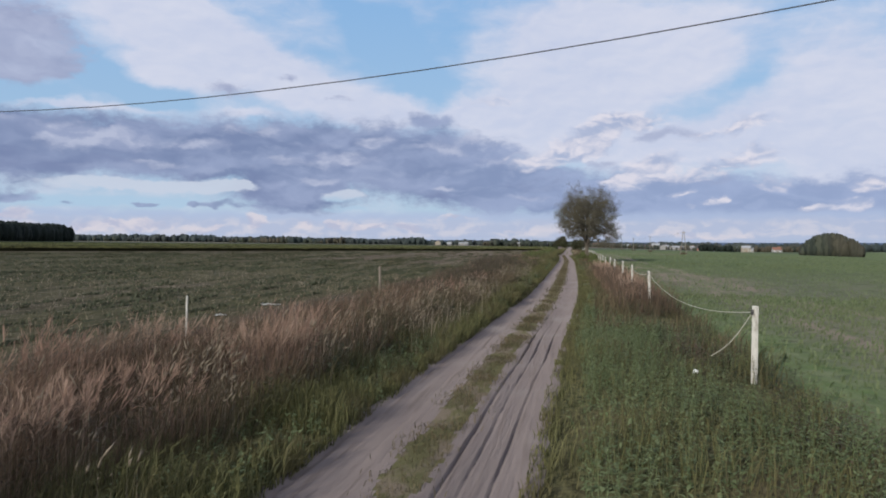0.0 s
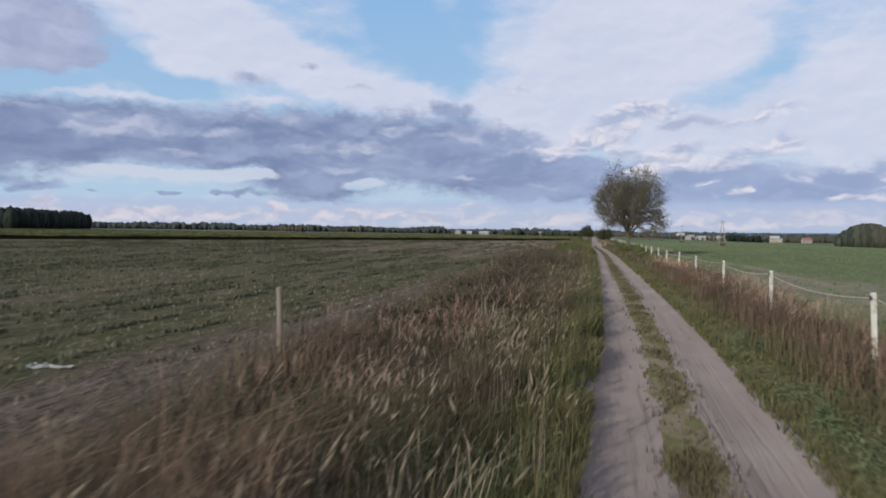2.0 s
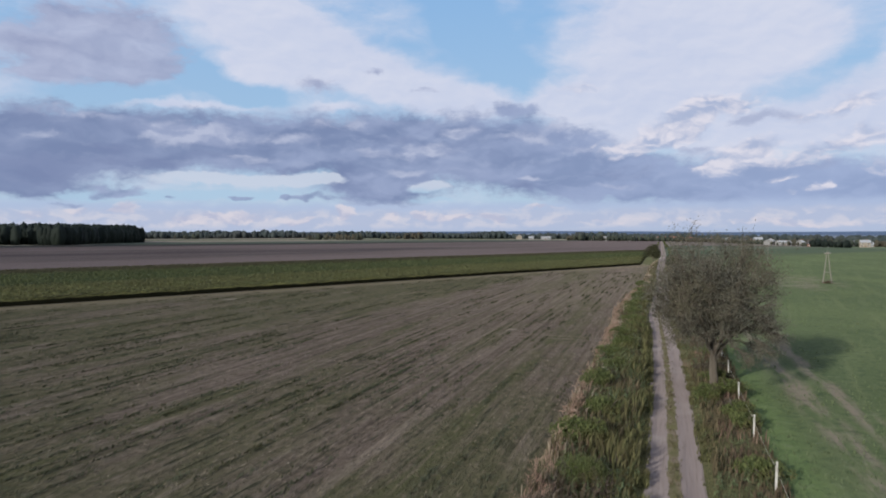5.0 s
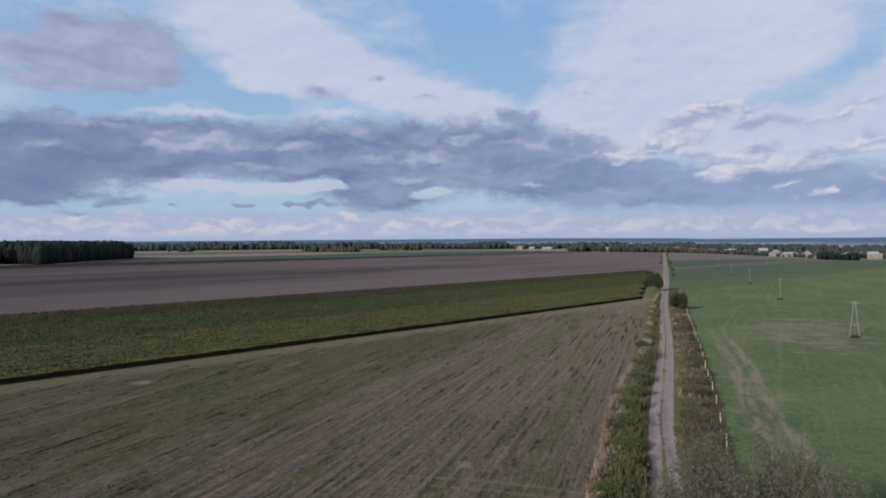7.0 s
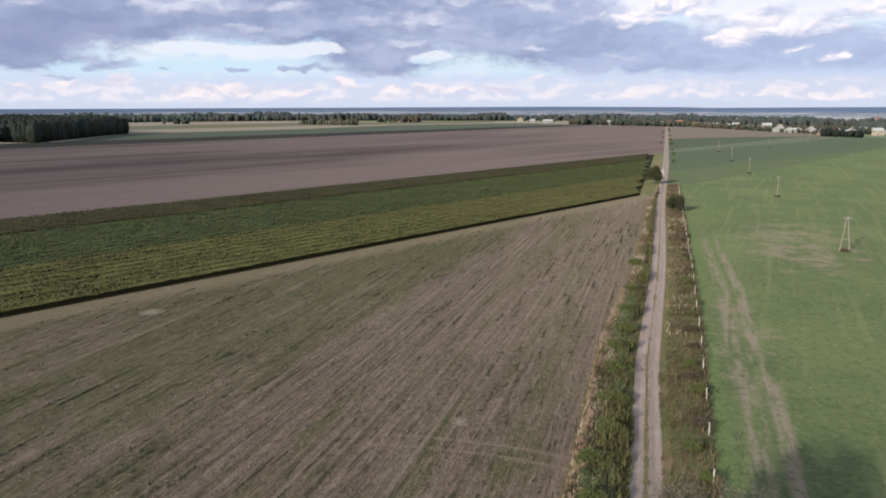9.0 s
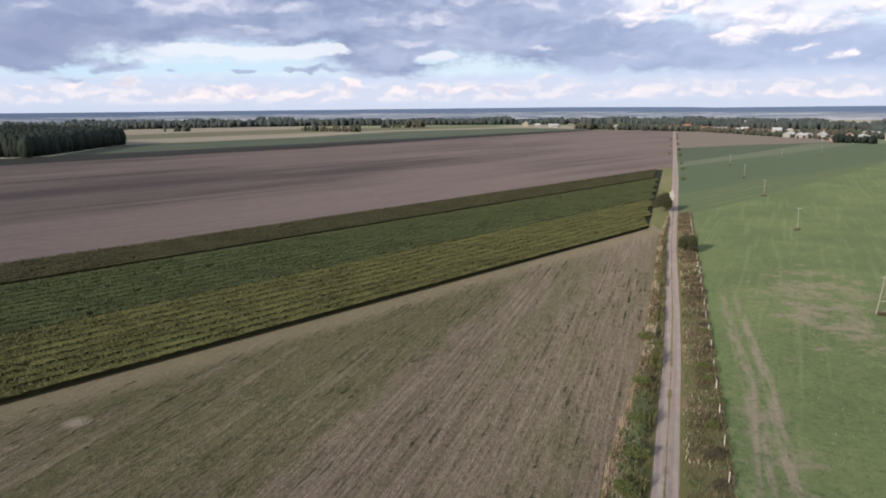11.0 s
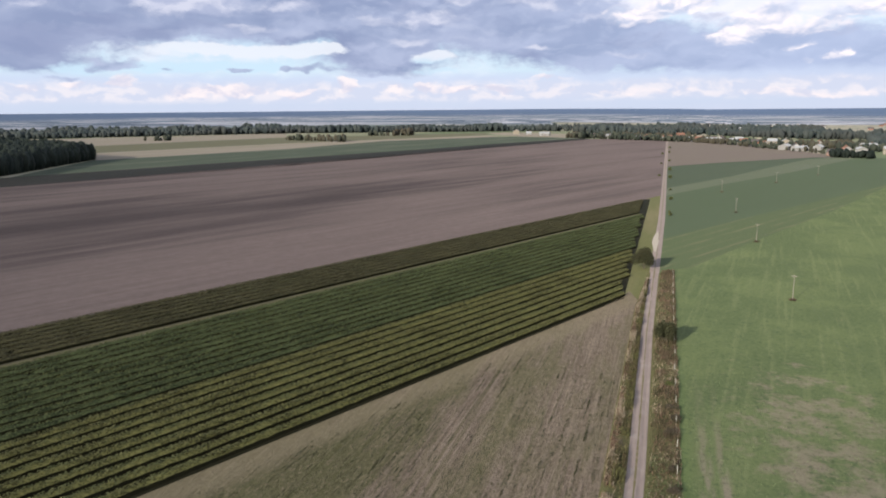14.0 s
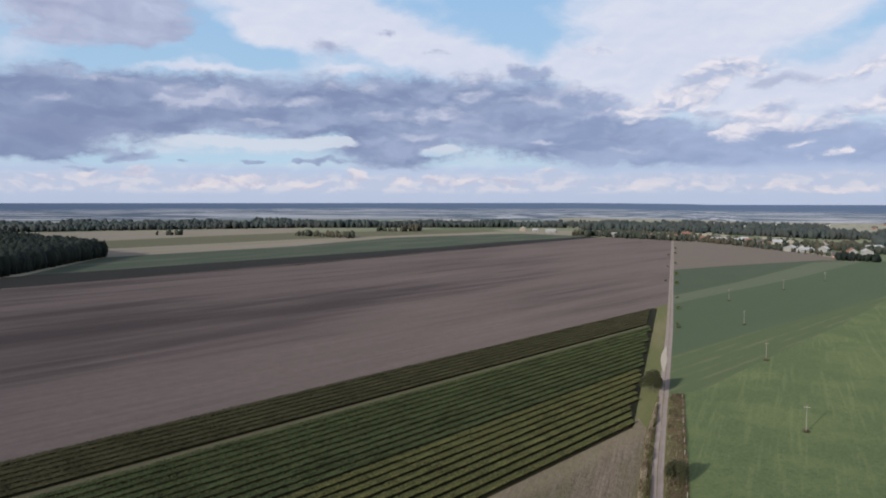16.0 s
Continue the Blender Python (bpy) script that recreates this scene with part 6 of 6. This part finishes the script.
# ---- poles and wires ----
def power_pole(x, y, high, legs, label, foot=0.0):
    """A country power pole with a crossarm; the terminal one stands on two spread legs."""
    root = holder("power_pole", x, y)
    spread = 0.95 if legs == 2 else 0.0
    for s in ((-1, 1) if legs == 2 else (0,)):
        v, f = tube([(s * spread, 0, -0.5), (s * spread * 0.5, 0, high * 0.5), (s * 0.09, 0, high)], [0.105, 0.09, 0.075], 8)
        thing("leg" if legs == 2 else "shaft", v, f, M_WOOD, root, True)
    bm = bmesh.new()
    box(bm, -0.75, 0.75, -0.16, -0.08, high - 0.55, high - 0.43)
    arm = part("crossarm", bm, M_WOOD, root)
    for s in (-0.65, -0.22, 0.22, 0.65):
        bm = bmesh.new()
        bmesh.ops.create_cone(bm, cap_ends=True, segments=8, radius1=0.045, radius2=0.03, depth=0.16)
        bmesh.ops.translate(bm, vec=(s, -0.12, high - 0.35), verts=bm.verts)
        part("insulator", bm, M_CONCRETE, arm)
    if legs == 2:
        bm = bmesh.new()
        box(bm, -0.62, 0.62, -0.05, 0.05, 2.4, 2.52)
        part("brace", bm, M_WOOD, root)
    rng = np.random.default_rng(int(y))
    n = 160
    v, f = blades(rng, rng.normal(0, 0.5, n), rng.normal(0, 0.5, n), np.full(n, -0.05), rng.uniform(0.3, 0.9, n), 0.06, 0.3)
    tagged(thing("weeds_at_foot", v, f, M_WEED, root), kind="stuff")
    return tagged(root, label, "power pole", "power line poles")


POLES = [(34.4, 227.5, 7.1, 2), (34.0, 318.9, 6.9, 1), (33.8, 403.7, 6.9, 1), (32.7, 481.9, 6.9, 1), (31.5, 566, 6.9, 1), (70.0, 640, 6.9, 1), (108.0, 715, 6.9, 1)]
for px_, py_, ph_, legs_ in POLES:
    power_pole(px_, py_, ph_, legs_, "two-legged timber power pole standing in the pasture" if legs_ == 2 else "plain timber power pole standing in the pasture")


def wire(a, b, sag, r, label):
    rng = np.random.default_rng(1)
    a, b = Vector(a), Vector(b)
    pts = [a.lerp(b, i / 24) - Vector((0, 0, sag * 4 * (i / 24) * (1 - i / 24))) for i in range(25)]
    v, f = tube(pts, [r] * 25, 5)
    return tagged(thing("wire", v, f, M_WIRE, None, True), label, "wire", "overhead wires")


for (ax, ay, ah, _), (bx, by, bh, _) in zip(POLES, POLES[1:]):
    for s in (-0.65, 0.65):
        wire((ax + s, ay - 0.12, rise(ax, ay) + ah - 0.28), (bx + s, by - 0.12, rise(bx, by) + bh - 0.28), 0.9, 0.007, "thin power line between the timber poles")

wire((-33.96, 25.69, 8.45), (20.16, 10.04, 8.35), 2.03, 0.014, "dark overhead cable crossing above the track")
for px_, py_ in ((-33.96, 25.69), (20.16, 10.04)):
    power_pole(px_, py_, 8.8 - rise(px_, py_), 1, "timber pole that carries the cable over the track")


# ---- the village ----
def wall_paint(name, a, b):
    return material(name, lambda g, p: (g.mix(g.noise(p, 0.8, 5.0), a, b), g.noise(p, 20.0, 3.0)), 0.9, 0.2, 0.01)


M_WALLS = [wall_paint("white_plaster", (0.19, 0.187, 0.18), (0.3, 0.293, 0.285)), wall_paint("cream_plaster", (0.22, 0.195, 0.155), (0.32, 0.28, 0.225)), wall_paint("grey_plaster", (0.30, 0.30, 0.29), (0.42, 0.41, 0.40)), wall_paint("brick", (0.24, 0.12, 0.085), (0.34, 0.18, 0.13))]
M_ROOFS = [wall_paint("red_tile", (0.15, 0.08, 0.06), (0.22, 0.12, 0.09)), wall_paint("grey_sheet", (0.20, 0.21, 0.22), (0.34, 0.35, 0.36)), wall_paint("dark_tile", (0.06, 0.055, 0.055), (0.11, 0.10, 0.10)), wall_paint("pale_sheet", (0.2, 0.208, 0.216), (0.32, 0.328, 0.336))]
M_PANE = material("window_glass", lambda g, p: ((0.03, 0.035, 0.04), None), 0.12)
M_FRAME = wall_paint("white_frame", (0.7, 0.7, 0.68), (0.8, 0.8, 0.78))
M_DOOR = wall_paint("brown_door", (0.12, 0.07, 0.04), (0.18, 0.11, 0.07))


def house(w, d, h, r, walls, roof, label, floors=1):
    """A country house: gabled walls, an overhanging roof, chimney, door and framed windows."""
    root = holder("house", 0, -400, 0)
    bm = bmesh.new()
    a = [bm.verts.new(q) for q in ((-w / 2, -d / 2, -0.6), (w / 2, -d / 2, -0.6), (w / 2, d / 2, -0.6), (-w / 2, d / 2, -0.6))]
    b = [bm.verts.new(q) for q in ((-w / 2, -d / 2, h), (w / 2, -d / 2, h), (w / 2, d / 2, h), (-w / 2, d / 2, h))]
    g1, g2 = bm.verts.new((-w / 2, 0, h + r)), bm.verts.new((w / 2, 0, h + r))
    for q in ((a[0], a[1], b[1], b[0]), (a[2], a[3], b[3], b[2]), (a[1], a[2], b[2], g2, b[1]), (a[3], a[0], b[0], g1, b[3])):
        bm.faces.new(q)
    part("wall", bm, walls, root)
    bm = bmesh.new()
    slope = math.atan2(r, d / 2)
    reach = (d / 2 + 0.5) / math.cos(slope)
    for side in (-1, 1):
        c = box(bm, -w / 2 - 0.4, w / 2 + 0.4, 0, side * reach, 0.02, 0.2)
        bmesh.ops.rotate(bm, cent=(0, 0, 0), matrix=Matrix.Rotation(-side * slope, 3, "X"), verts=c)
        bmesh.ops.translate(bm, vec=(0, 0, h + r), verts=c)
    bmesh.ops.recalc_face_normals(bm, faces=bm.faces[:])
    top = part("roof", bm, roof, root)
    bm = bmesh.new()
    box(bm, w * 0.2, w * 0.2 + 0.6, -0.3, 0.3, h + r * 0.6, h + r + 0.9)
    part("chimney", bm, M_WALLS[3], top)
    bm = bmesh.new()
    box(bm, -0.5, 0.5, -d / 2 - 0.06, -d / 2 + 0.02, 0.0, 2.1)
    part("door", bm, M_DOOR, root)
    for level in range(floors):
        for k in (-0.34, 0.30) if w < 14 else (-0.4, -0.2, 0.2, 0.4):
            bm = bmesh.new()
            z = 1.0 + 2.7 * level
            box(bm, k * w - 0.65, k * w + 0.65, -d / 2 - 0.05, -d / 2 + 0.02, z, z + 1.35)
            win = part("window", bm, M_FRAME, root)
            bm = bmesh.new()
            box(bm, k * w - 0.55, k * w + 0.55, -d / 2 - 0.07, -d / 2 - 0.03, z + 0.1, z + 1.25)
            part("pane", bm, M_PANE, win)
    return tagged(root, label, "house", "village houses")


def village():
    rng = np.random.default_rng(51)
    kinds = [house(11, 9, 3.4, 3.2, M_WALLS[0], M_ROOFS[0], "white plastered house with a red tiled roof"), house(10, 10, 5.6, 2.6, M_WALLS[1], M_ROOFS[1], "two-storey cream house with a grey sheet roof", 2),
             house(12, 8, 3.0, 3.0, M_WALLS[2], M_ROOFS[2], "grey house with a dark steep roof"), house(18, 10, 4.0, 2.2, M_WALLS[0], M_ROOFS[3], "long white barn with a pale sheet roof"),
             house(10, 8, 3.2, 3.0, M_WALLS[3], M_ROOFS[2], "red brick farmhouse with a dark roof"), house(9, 8, 3.2, 2.8, M_WALLS[0], M_ROOFS[1], "small white house with a grey roof")]
    spots = [(-4, 1214, 0), (-34, 1235, 0), (-52, 1228, 3), (-70, 1246, 5), (-92, 1262, 3), (-118, 1282, 2), (-150, 1310, 0), (-205, 1345, 3), (-236, 1362, 5), (-262, 1380, 1), (24, 1230, 5), (40, 1222, 0), (57, 1218, 3), (70, 1236, 2), (84, 1222, 5), (98, 1205, 0), (112, 1196, 4), (128, 1150, 1),
             (132, 1064, 3), (146, 1050, 3), (120, 1150, 0), (150, 1105, 2), (172, 1085, 5), (168, 982, 4), (182, 972, 5), (195, 1050, 0), (214, 1066, 3), (236, 1040, 1), (255, 1075, 5), (280, 1055, 0), (204, 1140, 2), (60, 1260, 2), (15, 1330, 0), (95, 1235, 5), (150, 1190, 1), (190, 1185, 0), (240, 1150, 3), (285, 1130, 2), (310, 1090, 5)]
    spots += [(float(rng.uniform(60, 900)), float(rng.uniform(1560, 2250)), int(rng.integers(0, 6))) for _ in range(34)]
    for x, y, k in spots:
        size = rng.uniform(0.9, 1.15)
        copy = copy_thing(kinds[k], pose(x, y, rise(x, y), 0, 0, float(rng.choice([0, 90, 20, -15, 70])) + rng.normal(0, 6)))
        copy.scale = (size, size, size)
    for ob in kinds:
        for o in (*ob.children_recursive, ob):
            bpy.data.objects.remove(o)


village()
